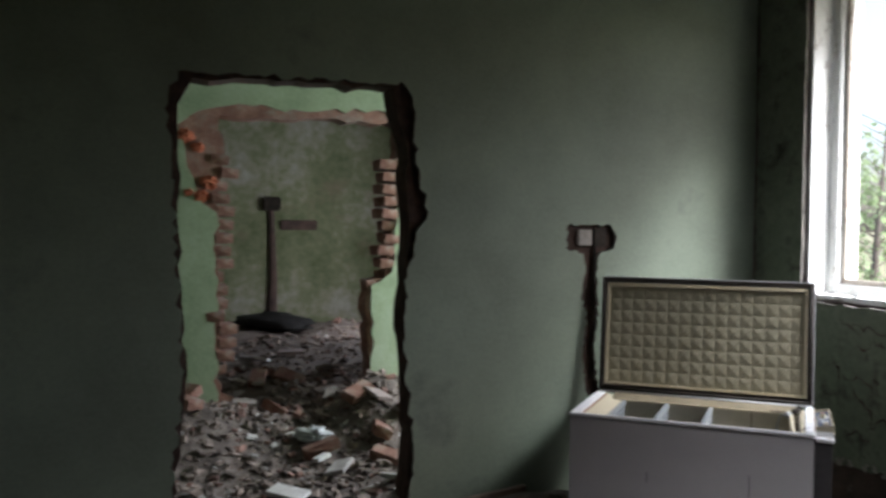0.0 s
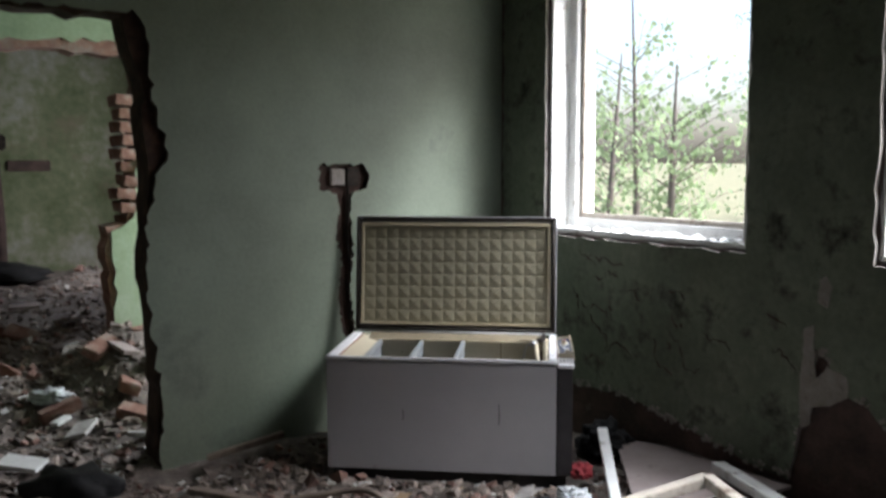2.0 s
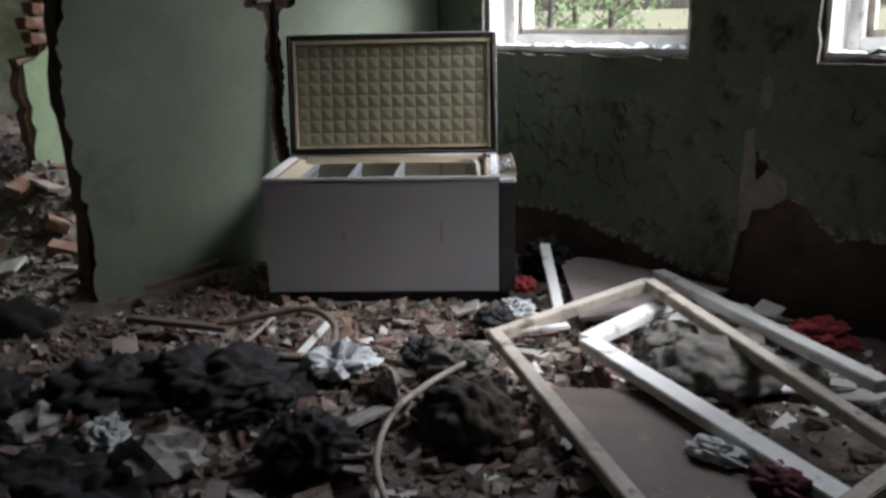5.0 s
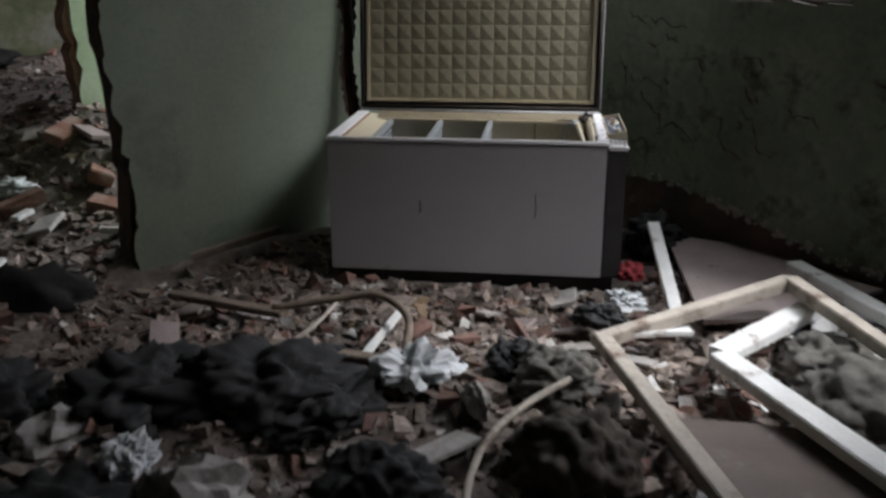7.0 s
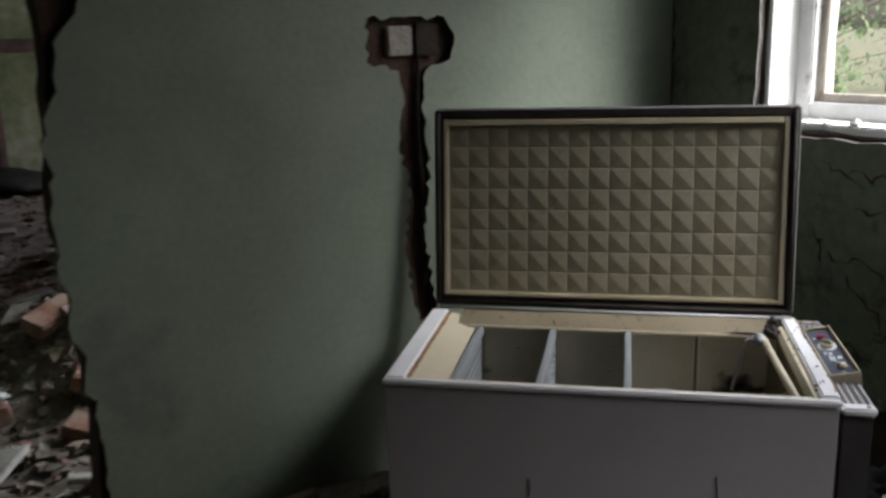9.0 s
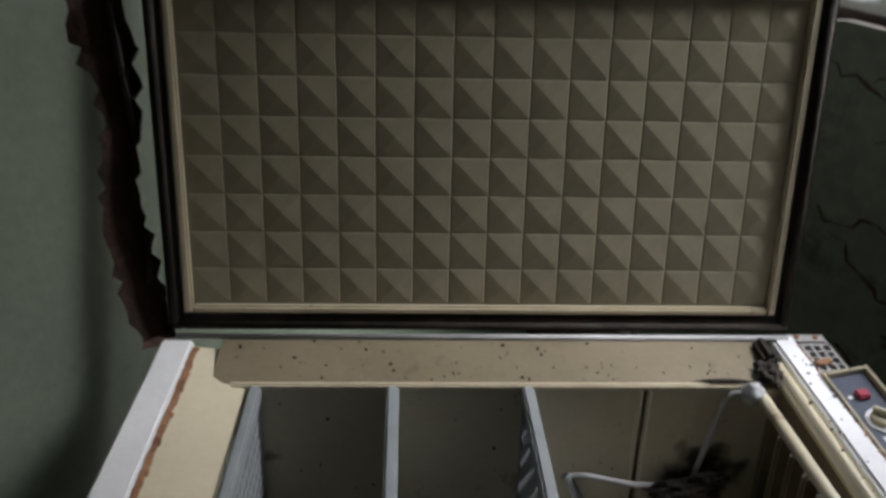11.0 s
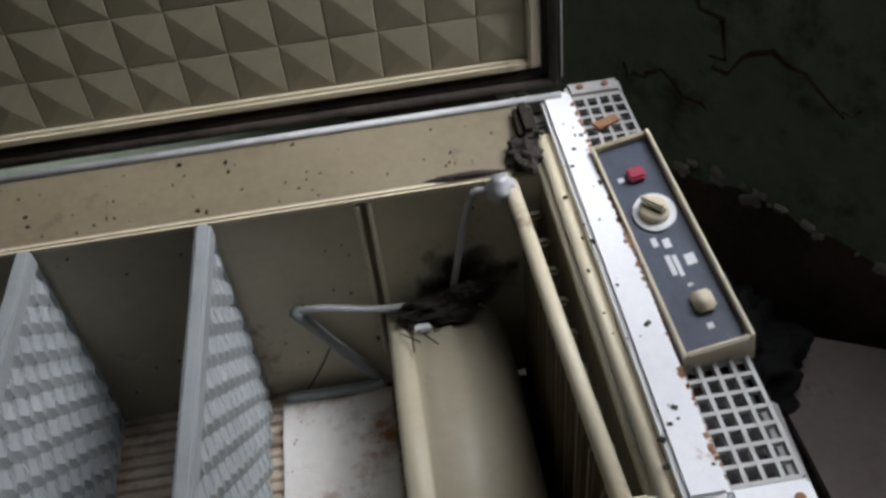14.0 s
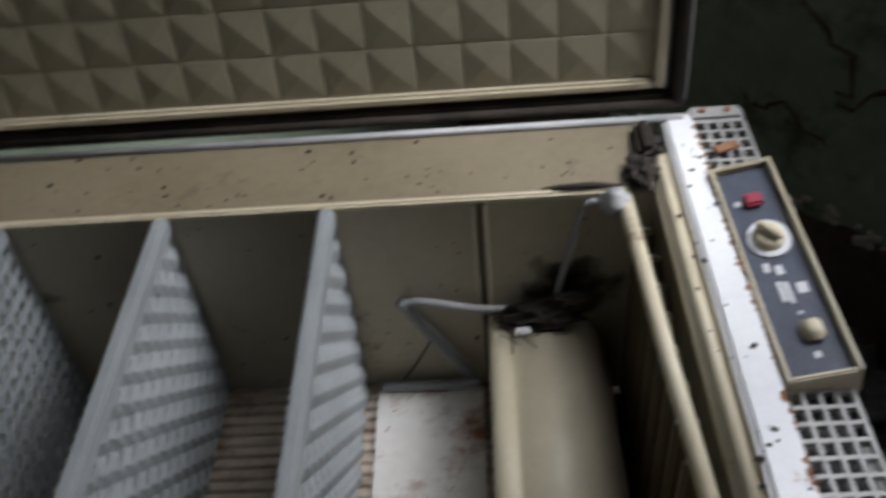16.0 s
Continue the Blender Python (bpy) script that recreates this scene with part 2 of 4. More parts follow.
def tube(points, radius, sides=8, bm=None):
    """A round bar along points."""
    out = bm or bmesh.new()
    pts = [Vector(p) for p in points]
    rings = []
    for i, p in enumerate(pts):
        d = (pts[min(i + 1, len(pts) - 1)] - pts[max(i - 1, 0)]).normalized()
        s = d.cross(Vector((0, 0, 1)) if abs(d.z) < 0.9 else Vector((1, 0, 0))).normalized()
        w = d.cross(s)
        rad = radius[i] if isinstance(radius, (list, tuple)) else radius
        rings.append([out.verts.new(p + rad * (math.cos(2 * math.pi * k / sides) * s + math.sin(2 * math.pi * k / sides) * w)) for k in range(sides)])
    for a, b in zip(rings, rings[1:]):
        for k in range(sides):
            out.faces.new((a[k], a[(k + 1) % sides], b[(k + 1) % sides], b[k]))
    out.faces.new(rings[0])
    out.faces.new(rings[-1])
    return out


def bend(points, steps=6):
    """A smooth line through points."""
    p = [Vector(q) for q in points]
    p = [2 * p[0] - p[1]] + p + [2 * p[-1] - p[-2]]
    out = []
    for i in range(1, len(p) - 2):
        for s in range(steps):
            t = s / steps
            out.append(0.5 * ((2 * p[i]) + (p[i + 1] - p[i - 1]) * t + (2 * p[i - 1] - 5 * p[i] + 4 * p[i + 1] - p[i + 2]) * t * t + (3 * p[i] - p[i - 1] - 3 * p[i + 1] + p[i + 2]) * t ** 3))
    return out + [p[-2]]


def ragged(corners, step, jag, rng):
    """A closed line through corners, broken into short uneven steps."""
    out = []
    for a, b in zip(corners, corners[1:] + corners[:1]):
        a, b = Vector(a), Vector(b)
        n = max(1, int((b - a).length / step))
        side = Vector((-(b - a).y, (b - a).x)).normalized()
        for i in range(n):
            q = a.lerp(b, (i + (rng.uniform(-0.3, 0.3) if i else 0)) / n)
            out.append(q + side * (rng.uniform(-jag, jag) if i else 0))
    return out


def pierced(outline, holes, thick):
    """A slab in the plane of x and z with holes through it, from y = 0 to thick; the edges of holes take the second material."""
    bm = bmesh.new()
    loops = []
    for line in [outline, *holes]:
        vs = [bm.verts.new((p[0], 0, p[1])) for p in line]
        loops += [bm.edges.new((a, b)) for a, b in zip(vs, vs[1:] + vs[:1])]
    bmesh.ops.triangle_fill(bm, use_beauty=True, edges=loops)
    r = bmesh.ops.extrude_face_region(bm, geom=list(bm.faces))
    bmesh.ops.translate(bm, vec=(0, thick, 0), verts=[g for g in r["geom"] if isinstance(g, bmesh.types.BMVert)])
    bmesh.ops.recalc_face_normals(bm, faces=bm.faces)
    for f in bm.faces:
        f.normal_update()
        f.material_index = 0 if abs(f.normal.y) > 0.5 else 1
    return bm


rng = random.Random(4)
SIDE = R @ pose(0, 0, 0, 0, 0, -90)      # the window wall's plane: x runs from the corner along it, y goes outwards


def rect(x0, z0, x1, z1):
    return [(x0, z0), (x1, z0), (x1, z1), (x0, z1)]


# ---------------------------------------------------------------- walls
def structure(ob, label, category):
    return tagged(ob, label, category, kind="structure")


TOP = 3.2
NORTH = R @ pose(0.03, 0.12, 0)
door_core = ragged([(-3.42, -0.22), (-2.21, -0.22), (-2.19, 0.5), (-2.23, 1.0), (-2.20, 1.45), (-2.22, 1.9), (-2.30, 2.19), (-3.3, 2.18), (-3.37, 2.05), (-3.36, 1.4), (-3.33, 0.7)], 0.07, 0.014, rng)
door_paint = ragged([(-3.44, -0.22), (-2.19, -0.22), (-2.19, 0.42), (-2.225, 0.72), (-2.225, 1.25), (-2.15, 1.48), (-2.11, 1.55), (-2.12, 1.64), (-2.16, 1.70), (-2.2, 2.1), (-2.26, 2.22), (-2.6, 2.2), (-3.1, 2.21), (-3.37, 2.2), (-3.43, 2.02), (-3.4, 1.78), (-3.37, 1.3), (-3.35, 0.7)], 0.035, 0.017, rng)
socket = ragged([(-1.30, 1.36), (-1.19, 1.33), (-1.175, 1.22), (-1.20, 1.1), (-1.16, 0.95), (-1.19, 0.75), (-1.15, 0.5), (-1.08, 0.5), (-1.115, 0.8), (-1.09, 1.0), (-1.11, 1.2), (-1.09, 1.33), (-1.0, 1.36), (-0.985, 1.44), (-1.02, 1.49), (-1.29, 1.49)], 0.02, 0.010, rng)
structure(obj("wall_north_core", pierced(rect(-6.2, -0.3, -0.04, TOP), [door_core], 0.17), [SHADED_CORE, SHADED_CORE], at=NORTH @ pose(0, 0.032, 0)), "brick core of the wall round the broken doorway, dark with the reveal's shade", "wall")
structure(obj("wall_north", pierced(rect(-6.2, -0.3, -0.034, TOP), [door_paint, socket], 0.03), [GREEN, SHADED_CORE], at=NORTH), "green distempered plaster wall with a ragged broken doorway", "wall")
structure(obj("wall_north_rear", pierced(rect(-6.2, -0.3, -0.04, TOP), [door_core], 0.02), [GREEN_PALE, SHADED_CORE], at=NORTH @ pose(0, 0.204, 0)), "pale green plaster on the back of the broken wall", "wall")

SILL = 1.10
openings = [(0.29, 1.66), (2.29, 3.6)]
core_holes = [ragged(rect(a, SILL, b, 2.85), 0.12, 0.008, rng) for a, b in openings]
core_holes += [rect(-1.4, 1.0, -0.45, 2.3), rect(-5.1, 1.0, -3.6, 2.3)]
structure(obj("wall_east_core", pierced(rect(-6.75, -0.3, 6.6, TOP), core_holes, 0.36), [RAW, FLAKING], at=SIDE @ pose(0, 0.026, 0)), "bare red-brown masonry of the outer wall", "wall")
skin = [(-0.11, 0.26), (0.0, 0.26), (0.5, 0.24), (0.95, 0.25), (1.4, 0.17), (1.75, 0.10), (1.93, 0.08), (1.97, 0.30), (2.0, 0.52), (2.04, 0.70), (2.1, 0.66), (2.16, 0.53), (2.28, 0.50), (2.42, 0.38), (2.6, 0.42), (2.9, 0.30), (3.3, 0.35), (3.9, 0.2), (5.0, 0.1), (6.6, 0.1), (6.59, TOP), (-0.11, TOP)]
structure(obj("wall_east", pierced(ragged(skin, 0.05, 0.012, rng), [ragged(rect(a - 0.01, SILL - 0.02, b + 0.01, 2.86), 0.08, 0.01, rng) for a, b in openings], 0.025), [GREEN_DIRTY, CHALK], at=SIDE), "stained flaking green plaster on the window wall", "wall")

EAST_WALL = bpy.data.objects["wall_east"]
for shape in ([(1.985, 0.33), (2.03, 0.36), (2.04, 0.44), (2.12, 0.46), (2.2, 0.52), (2.19, 0.6), (2.1, 0.63), (2.05, 0.57), (2.03, 0.80), (1.985, 0.78), (1.975, 0.5)], [(2.045, 0.90), (2.09, 0.88), (2.11, 0.97), (2.08, 1.02), (2.05, 1.0)]):
    patch = part("bare_patch", pierced(ragged(shape, 0.03, 0.006, rng), [], 0.006), [CHALK, CHALK], EAST_WALL, "pale bare patch of plaster", at=pose(0, -0.003, 0))
ridge = bmesh.new()
for (xa, za), (xb, zb) in zip(skin[1:18], skin[2:19]):
    for k in range(max(5, int(26 * (xb - xa) / 0.4))):
        f = rng.random()
        w = rng.uniform(0.005, 0.017)
        box(-w, -0.006, -w * 0.6, w, 0.004, w * 0.6, 0.003, ridge, pose(xa + (xb - xa) * f, -0.002, za + (zb - za) * f + rng.uniform(-0.01, 0.03), 0, rng.uniform(-50, 50), rng.uniform(-8, 8)))
tagged(part("crumbling_edge", ridge, CHALK, EAST_WALL, "pale crumbling lower edge of the plaster"), kind="stuff")
for i in range(24):
    x, z = rng.uniform(0.1, 3.2), rng.uniform(0.42, 1.05)
    if i % 3 == 0:
        x, z = rng.uniform(0.5, 1.3), rng.uniform(0.55, 0.9)
    a = Vector((x, -0.002, z))
    pts = [a]
    for k in range(rng.randint(5, 14)):
        a = a + Vector((rng.gauss(0.012, 0.016), 0, rng.gauss(-0.008, 0.016)))
        pts.append(a)
    part("crack", tube(pts, [rng.uniform(0.0008, 0.0055) * (0.3 + 0.7 * math.sin(math.pi * (q + 0.5) / len(pts))) for q in range(len(pts))], 5), SHADED_CORE, EAST_WALL, "black crack in the plaster")

for w, (a, b) in enumerate(openings):
    win = empty("window_%d" % (w + 1), SIDE @ pose(a, 0.026, SILL), "flaking white wooden window without glass, sky beyond", "window", kind="structure")
    wide, high = b - a, 1.75
    part("window_sill", box(0.004, 0.0, -0.02, wide - 0.004, 0.15, 0.022, 0.006), FLAKING, win, "white sill strewn with paint flakes")
    part("reveal", box(0.003, 0.0, 0.022, 0.022, 0.13, high - 0.003, 0.003), FLAKING, win, "chipped white reveal")
    part("reveal", box(wide - 0.022, 0.0, 0.022, wide - 0.003, 0.13, high - 0.003, 0.003), FLAKING, win)
    fr = part("window_frame", box(0.022, 0.13, 0.022, 0.085, 0.21, high, 0.006), SASH_WHITE, win)
    part("frame_post", box(wide - 0.085, 0.13, 0.022, wide - 0.022, 0.21, high, 0.006), SASH_WHITE, win)
    part("bottom_rail", box(0.085, 0.13, 0.022, wide - 0.085, 0.21, 0.075, 0.006), SASH_WHITE, win)
    part("top_rail", box(0.085, 0.13, high - 0.07, wide - 0.085, 0.21, high, 0.006), SASH_WHITE, win)
    part("rebate", box(0.085, 0.165, 0.075, 0.112, 0.2, high - 0.07, 0.004), SASH, win)
    part("rebate", box(wide - 0.112, 0.165, 0.075, wide - 0.085, 0.2, high - 0.07, 0.004), SASH, win)
    part("rebate", box(0.112, 0.165, 0.075, wide - 0.112, 0.2, 0.105, 0.004), SASH, win)
    flakes = bmesh.new()
    for i in range(70):
        s = rng.uniform(0.006, 0.03)
        box(-s, -s * 0.7, 0, s, s * 0.7, 0.004, 0, flakes, pose(rng.uniform(0.05, wide - 0.05), rng.uniform(0.015, 0.12), 0.024, rng.uniform(-25, 25), rng.uniform(-25, 25), rng.uniform(0, 360)))
    tagged(part("paint_flakes", flakes, FLAKING, win, "fallen paint flakes on the sill"), kind="stuff")

# walls that close the place
structure(obj("wall_west", box(-6.4, -6.6, -0.3, -6.2, 6.8, TOP), GREEN_DIRTY, at=R), "dark green plaster wall", "wall")
structure(obj("wall_south", box(-6.2, -6.8, -0.3, 0.0, -6.6, TOP), GREEN_DIRTY, at=R), "dark green plaster wall", "wall")
structure(obj("ceiling", box(-6.4, -6.8, TOP, 0.45, 6.9, TOP + 0.2), CEIL, at=R), "grey flat ceiling", "ceiling")

# second broken wall and the far room
second = [(-2.96, -0.22), (-1.93, -0.22), (-1.96, 1.08), (-1.83, 1.10), (-1.78, 1.4), (-1.74, 1.75), (-1.72, 2.02), (-1.72, 2.19), (-2.4, 2.21), (-2.98, 2.20), (-2.95, 1.9), (-3.0, 1.62), (-2.98, 1.1)]
hole2 = ragged(second, 0.07, 0.02, rng)
skin2 = ragged([(-3.0, -0.22), (-1.90, -0.22), (-1.93, 1.05), (-1.78, 1.14), (-1.74, 1.5), (-1.70, 1.9), (-1.66, 2.2), (-1.9, 2.29), (-2.4, 2.25), (-2.85, 2.28), (-3.12, 2.22), (-3.25, 2.12), (-3.2, 1.95), (-3.1, 1.62), (-3.0, 1.55), (-3.0, 1.0)], 0.07, 0.02, rng)
MIDDLE_WALL = structure(obj("wall_middle_core", pierced(rect(-6.2, -0.3, 0.0, TOP), [hole2], 0.2), [BRICK, BRICK], at=R @ pose(0, 1.823, 0)), "exposed brick core round the second broken opening", "wall")
structure(obj("wall_middle", pierced(rect(-6.2, -0.3, 0.0, TOP), [skin2], 0.02), [GREEN_PALE, CHALK], at=R @ pose(0, 1.8, 0)), "pale green plaster wall broken open to the brick", "wall")
structure(obj("wall_far", box(-6.2, 6.5, -0.3, 0.0, 6.7, TOP), MOULDY, at=R), "mouldy green and grey plaster of the far room", "wall")


# ---------------------------------------------------------------- floor and rubble
def rubble_height(p):
    """The height of the littered floor at a place of the world."""
    q = Vector((p[0], p[1], 0.0))
    loc = R.inverted() @ q
    h = -0.04 + 0.05 * noise.noise(q * 1.3) + 0.035 * noise.noise(q * 3.7) + 0.02 * noise.noise(q * 9)
    if loc.y > 0.1:
        h += min(0.3, (loc.y - 0.1) * 0.10) + 0.05 * noise.noise(q * 2.2)
        h += 0.32 * math.exp(-((loc.x + 1.95) ** 2 / 0.12 + (loc.y - 1.6) ** 2 / 0.25))
        h += 0.22 * math.exp(-((loc.x + 3.2) ** 2 / 0.2 + (loc.y - 1.6) ** 2 / 0.2))
    h += 0.10 * math.exp(-(loc.y / 0.35) ** 2) * (1 if -2.2 < loc.x < -1.0 and loc.y < 0.1 else 0) * max(0, 1 - abs(loc.x + 1.5) / 0.7)
    if -0.06 < p[0] < 1.25 and -0.08 < p[1] < 0.75:
        h = min(h, -0.03)
    return h


def ground_mesh(x0, y0, x1, y1, step):
    nx, ny = int((x1 - x0) / step) + 1, int((y1 - y0) / step) + 1
    verts, faces = [], []
    for j in range(ny):
        for i in range(nx):
            p = R @ Vector((x0 + (x1 - x0) * i / (nx - 1), y0 + (y1 - y0) * j / (ny - 1), 0))
            verts.append((p.x, p.y, rubble_height(p)))
    for j in range(ny - 1):
        for i in range(nx - 1):
            a = j * nx + i
            faces.append((a, a + 1, a + nx + 1, a + nx))
    me = bpy.data.meshes.new("floor")
    me.from_pydata(verts, [], faces)
    me.materials.append(EARTH)
    for p in me.polygons:
        p.use_smooth = True
    return new("floor", me)


structure(ground_mesh(-6.2, -6.6, 0.03, 6.5, 0.045), "floor buried under dirt, plaster and brick rubble", "floor")

SHAPES = []
for i in range(9):
    c = bmesh.new()
    bmesh.ops.create_cube(c, size=1)
    for v in c.verts:
        v.co += Vector([rng.uniform(-0.22, 0.22) for _ in range(3)])
    SHAPES.append(([v.co.copy() for v in c.verts], [[v.index for v in f.verts] for f in c.faces]))
    c.free()


def scatter(name, count, areas, size, flat, mat, label, category):
    """Loose crumbs lying on the littered floor."""
    verts, faces = [], []
    for i in range(count):
        x0, y0, x1, y1 = areas[i % len(areas)]
        x, y = rng.uniform(x0, x1), rng.uniform(y0, y1)
        if -0.05 < x < 1.2 and -0.03 < y < 0.7:
            continue
        loc = R.inverted() @ Vector((x, y, 0))
        if loc.x > -0.04 or -0.06 < loc.y < 0.26 and not -3.3 < loc.x < -2.3:
            continue
        s = size[0] * (size[1] / size[0]) ** (rng.random() ** 2.2)
        sx, sy, sz = s * rng.uniform(0.6, 1.5), s * rng.uniform(0.5, 1.0), s * rng.uniform(*flat)
        m = Matrix.LocRotScale((x, y, rubble_height((x, y)) + sz * 0.3), Euler((rng.gauss(0, 0.35), rng.gauss(0, 0.35), rng.uniform(0, 6.3))), (sx, sy, sz))
        vs, fs = SHAPES[i % 9]
        o = len(verts)
        verts += [m @ v for v in vs]
        faces += [[o + k for k in f] for f in fs]
    me = bpy.data.meshes.new(name)
    me.from_pydata(verts, [], faces)
    me.materials.append(mat)
    return tagged(new(name, me), label, category, kind="stuff")


NEAR, MIDDLE, CLOSE, DOOR = (-1.6, -3.2, 2.6, 0.5), (-0.9, -2.4, 2.0, 0.1), (-0.4, -1.0, 2.0, 0.15), (-2.6, -0.6, -0.2, 3.2)
FAR = (-4.2, 0.5, -0.3, 6.0)
scatter("rubble", 38000, [NEAR, MIDDLE, CLOSE, DOOR, FAR], (0.007, 0.062), (0.2, 0.65), CHIPS, "grey-brown crumbs of plaster and dirt on the floor", "rubble")
scatter("brick_rubble", 2600, [NEAR, CLOSE, DOOR, FAR], (0.008, 0.075), (0.4, 0.8), CHIPS_RED, "reddish crumbs of broken brick on the floor", "rubble")
scatter("paper_scraps", 3400, [MIDDLE, CLOSE, DOOR, FAR], (0.008, 0.08), (0.05, 0.22), CHIPS_PALE, "pale scraps of paper and plaster on the floor", "scraps")


scatter("board_flakes", 420, [(-0.2, -0.85, 1.35, -0.03)], (0.02, 0.085), (0.04, 0.12), OCHRE, "ochre flakes of rotten board before the freezer", "scraps")
scatter("paint_scraps", 1500, [(1.55, -1.3, 2.55, 0.3), (1.4, -0.95, 1.75, -0.45)], (0.008, 0.07), (0.05, 0.16), FLAKING, "white flakes of fallen paint under the windows", "scraps")


# ---------------------------------------------------------------- chest freezer
freezer = empty("chest_freezer", pose(0, 0, -0.005), "old grey chest freezer with its lid open, standing across the corner", "freezer")
part("front_panel", box(0, 0, 0.03, 1.1, 0.024, 0.565, 0.004), ENAMEL, freezer, "dull grey enamelled front with scratches")
part("side_panel", box(0, 0.026, 0.03, 0.03, 0.61, 0.565, 0.004), ENAMEL, freezer)
part("rear_panel", box(0.032, 0.585, 0.03, 1.1, 0.61, 0.565, 0.004), ENAMEL, freezer)
part("plinth", box(0.02, 0.03, -0.04, 1.15, 0.58, 0.028, 0.004), DARK, freezer, "dark recessed base")

# rims
part("front_rim", box(-0.004, -0.006, 0.567, 1.104, 0.014, 0.583, 0.004), RIM, freezer, "white front rim")
part("front_lip", box(0.05, 0.015, 0.562, 1.06, 0.036, 0.577, 0.004), CREAM, freezer, "yellowed inner lip")
part("left_rim", box(-0.004, 0.016, 0.567, 0.05, 0.61, 0.583, 0.004), RIM, freezer)
part("right_rim", box(1.062, 0.016, 0.567, 1.104, 0.622, 0.588, 0.005), RIM, freezer, "white rim with a rusty edge")
part("inner_rim", box(1.034, 0.016, 0.555, 1.0615, 0.56, 0.582, 0.008), CREAM, freezer, "cream rounded inner rim", True)
edge = bmesh.new()
for i in range(150):
    y = 0.03 + 0.58 * rng.random()
    s = rng.uniform(0.001, 0.006) * rng.choice((0.3, 0.5, 1))
    box(-s, -0.6 * s, 0, 0, 0.6 * s, 0.0008, 0, edge, pose(1.104 - 0.2 * s, y, 0.5878, 0, 0, rng.uniform(-40, 40)))
tagged(part("rust_edge", edge, RUST, freezer, "flaking rust along the rim"), kind="stuff")
line = bmesh.new()
for i in range(50):
    y = 0.03 + 0.56 * i / 50
    box(0.050 + rng.uniform(0, 0.002), y, 0.5772, 0.060 + rng.uniform(0, 0.006), y + 0.0113, 0.5785, 0, line)
tagged(part("rust_seam", line, RUST, freezer, "orange rust seam beside the rim"), kind="stuff")


def slope(x0, y0, z0, x1, y1, z1, along, length, thick=0.008):
    """A sloping strip between two lines."""
    bm = bmesh.new()
    a, b = Vector((x0, y0, z0)), Vector((x1, y1, z1))
    d = Vector(along) * length
    down = Vector((0, 0, -thick))
    top = [a, b, b + d, a + d]
    vs = [bm.verts.new(p) for p in top] + [bm.verts.new(p + down) for p in top]
    for f in ((0, 1, 2, 3), (7, 6, 5, 4), (0, 4, 5, 1), (1, 5, 6, 2), (2, 6, 7, 3), (3, 7, 4, 0)):
        bm.faces.new([vs[i] for i in f])
    return bm


part("left_ledge", slope(0.052, 0.036, 0.577, 0.155, 0.036, 0.563, (0, 1, 0), 0.56), CREAM, freezer, "yellowed cream ledge")
part("back_ledge", slope(0.1, 0.605, 0.585, 0.1, 0.497, 0.568, (1, 0, 0), 0.945), BEIGE, freezer, "tan sloping ledge below the hinge, darkened for the lid's shade")
part("back_lip", box(0.13, 0.488, 0.560, 1.0, 0.498, 0.571, 0.003), CREAM, freezer)
part("hinge_rail", tube([(0.02, 0.611, 0.588), (1.09, 0.611, 0.588)], 0.0055, 8), STEEL, freezer, "dull metal hinge rail", True)

# liner
part("back_liner", box(0.13, 0.492, 0.18, 0.803, 0.50, 0.560), LINER, freezer, "dirty cream back liner")
part("back_liner", box(0.818, 0.492, 0.18, 1.045, 0.50, 0.560), LINER, freezer)
part("liner_joint", box(0.804, 0.496, 0.18, 0.817, 0.504, 0.560), BEIGE, freezer)
for x in (0.803, 0.818):
    part("joint_bead", tube([(x, 0.491, 0.2), (x, 0.491, 0.558)], 0.004, 6), LINER, freezer)
part("left_liner", box(0.122, 0.036, 0.18, 0.13, 0.5, 0.552), LINER, freezer)
part("front_liner", box(0.13, 0.026, 0.18, 1.04, 0.034, 0.56), LINER, freezer)
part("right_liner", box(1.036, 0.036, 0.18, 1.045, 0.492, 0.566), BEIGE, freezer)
ribbed = bmesh.new()
profile = []
for i in range(24):
    y = 0.036 + i * 0.0192
    profile += [(y, 0.194), (y + 0.003, 0.200), (y + 0.012, 0.200), (y + 0.015, 0.194)]
near_side, far_side = [[ribbed.verts.new((x, y, z)) for y, z in profile] for x in (0.13, 0.815)]
for i in range(len(profile) - 1):
    ribbed.faces.new((near_side[i], near_side[i + 1], far_side[i + 1], far_side[i]))
part("liner_floor", ribbed, RUSTY_FLOOR, freezer, "rust-stained ribbed liner floor")
part("floor_plate", box(0.635, 0.05, 0.2, 0.80, 0.47, 0.206, 0.002), RUSTY_PLATE, freezer, "white plate on the liner floor")

hump = bmesh.new()
prof = [(0.812, 0.19), (0.812, 0.35), (0.818, 0.362), (0.838, 0.366), (0.842, 0.360), (0.848, 0.360), (0.852, 0.368), (0.90, 0.366), (0.935, 0.352), (0.965, 0.32), (0.985, 0.27), (0.99, 0.19)]
ra, rb = [hump.verts.new((x, 0.036, z)) for x, z in prof], [hump.verts.new((x, 0.488, z)) for x, z in prof]
for i in range(len(prof) - 1):
    hump.faces.new((ra[i], ra[i + 1], rb[i + 1], rb[i]))
hump.faces.new(ra)
hump.faces.new(rb)
part("compressor_hump", hump, CREAM, freezer, "cream step over the compressor", True)
part("inner_rail", tube([(0.996, 0.48, 0.562), (1.004, 0.25, 0.562), (1.014, 0.034, 0.562)], 0.010, 10), CREAM, freezer, "cream rail along the inner edge", True)
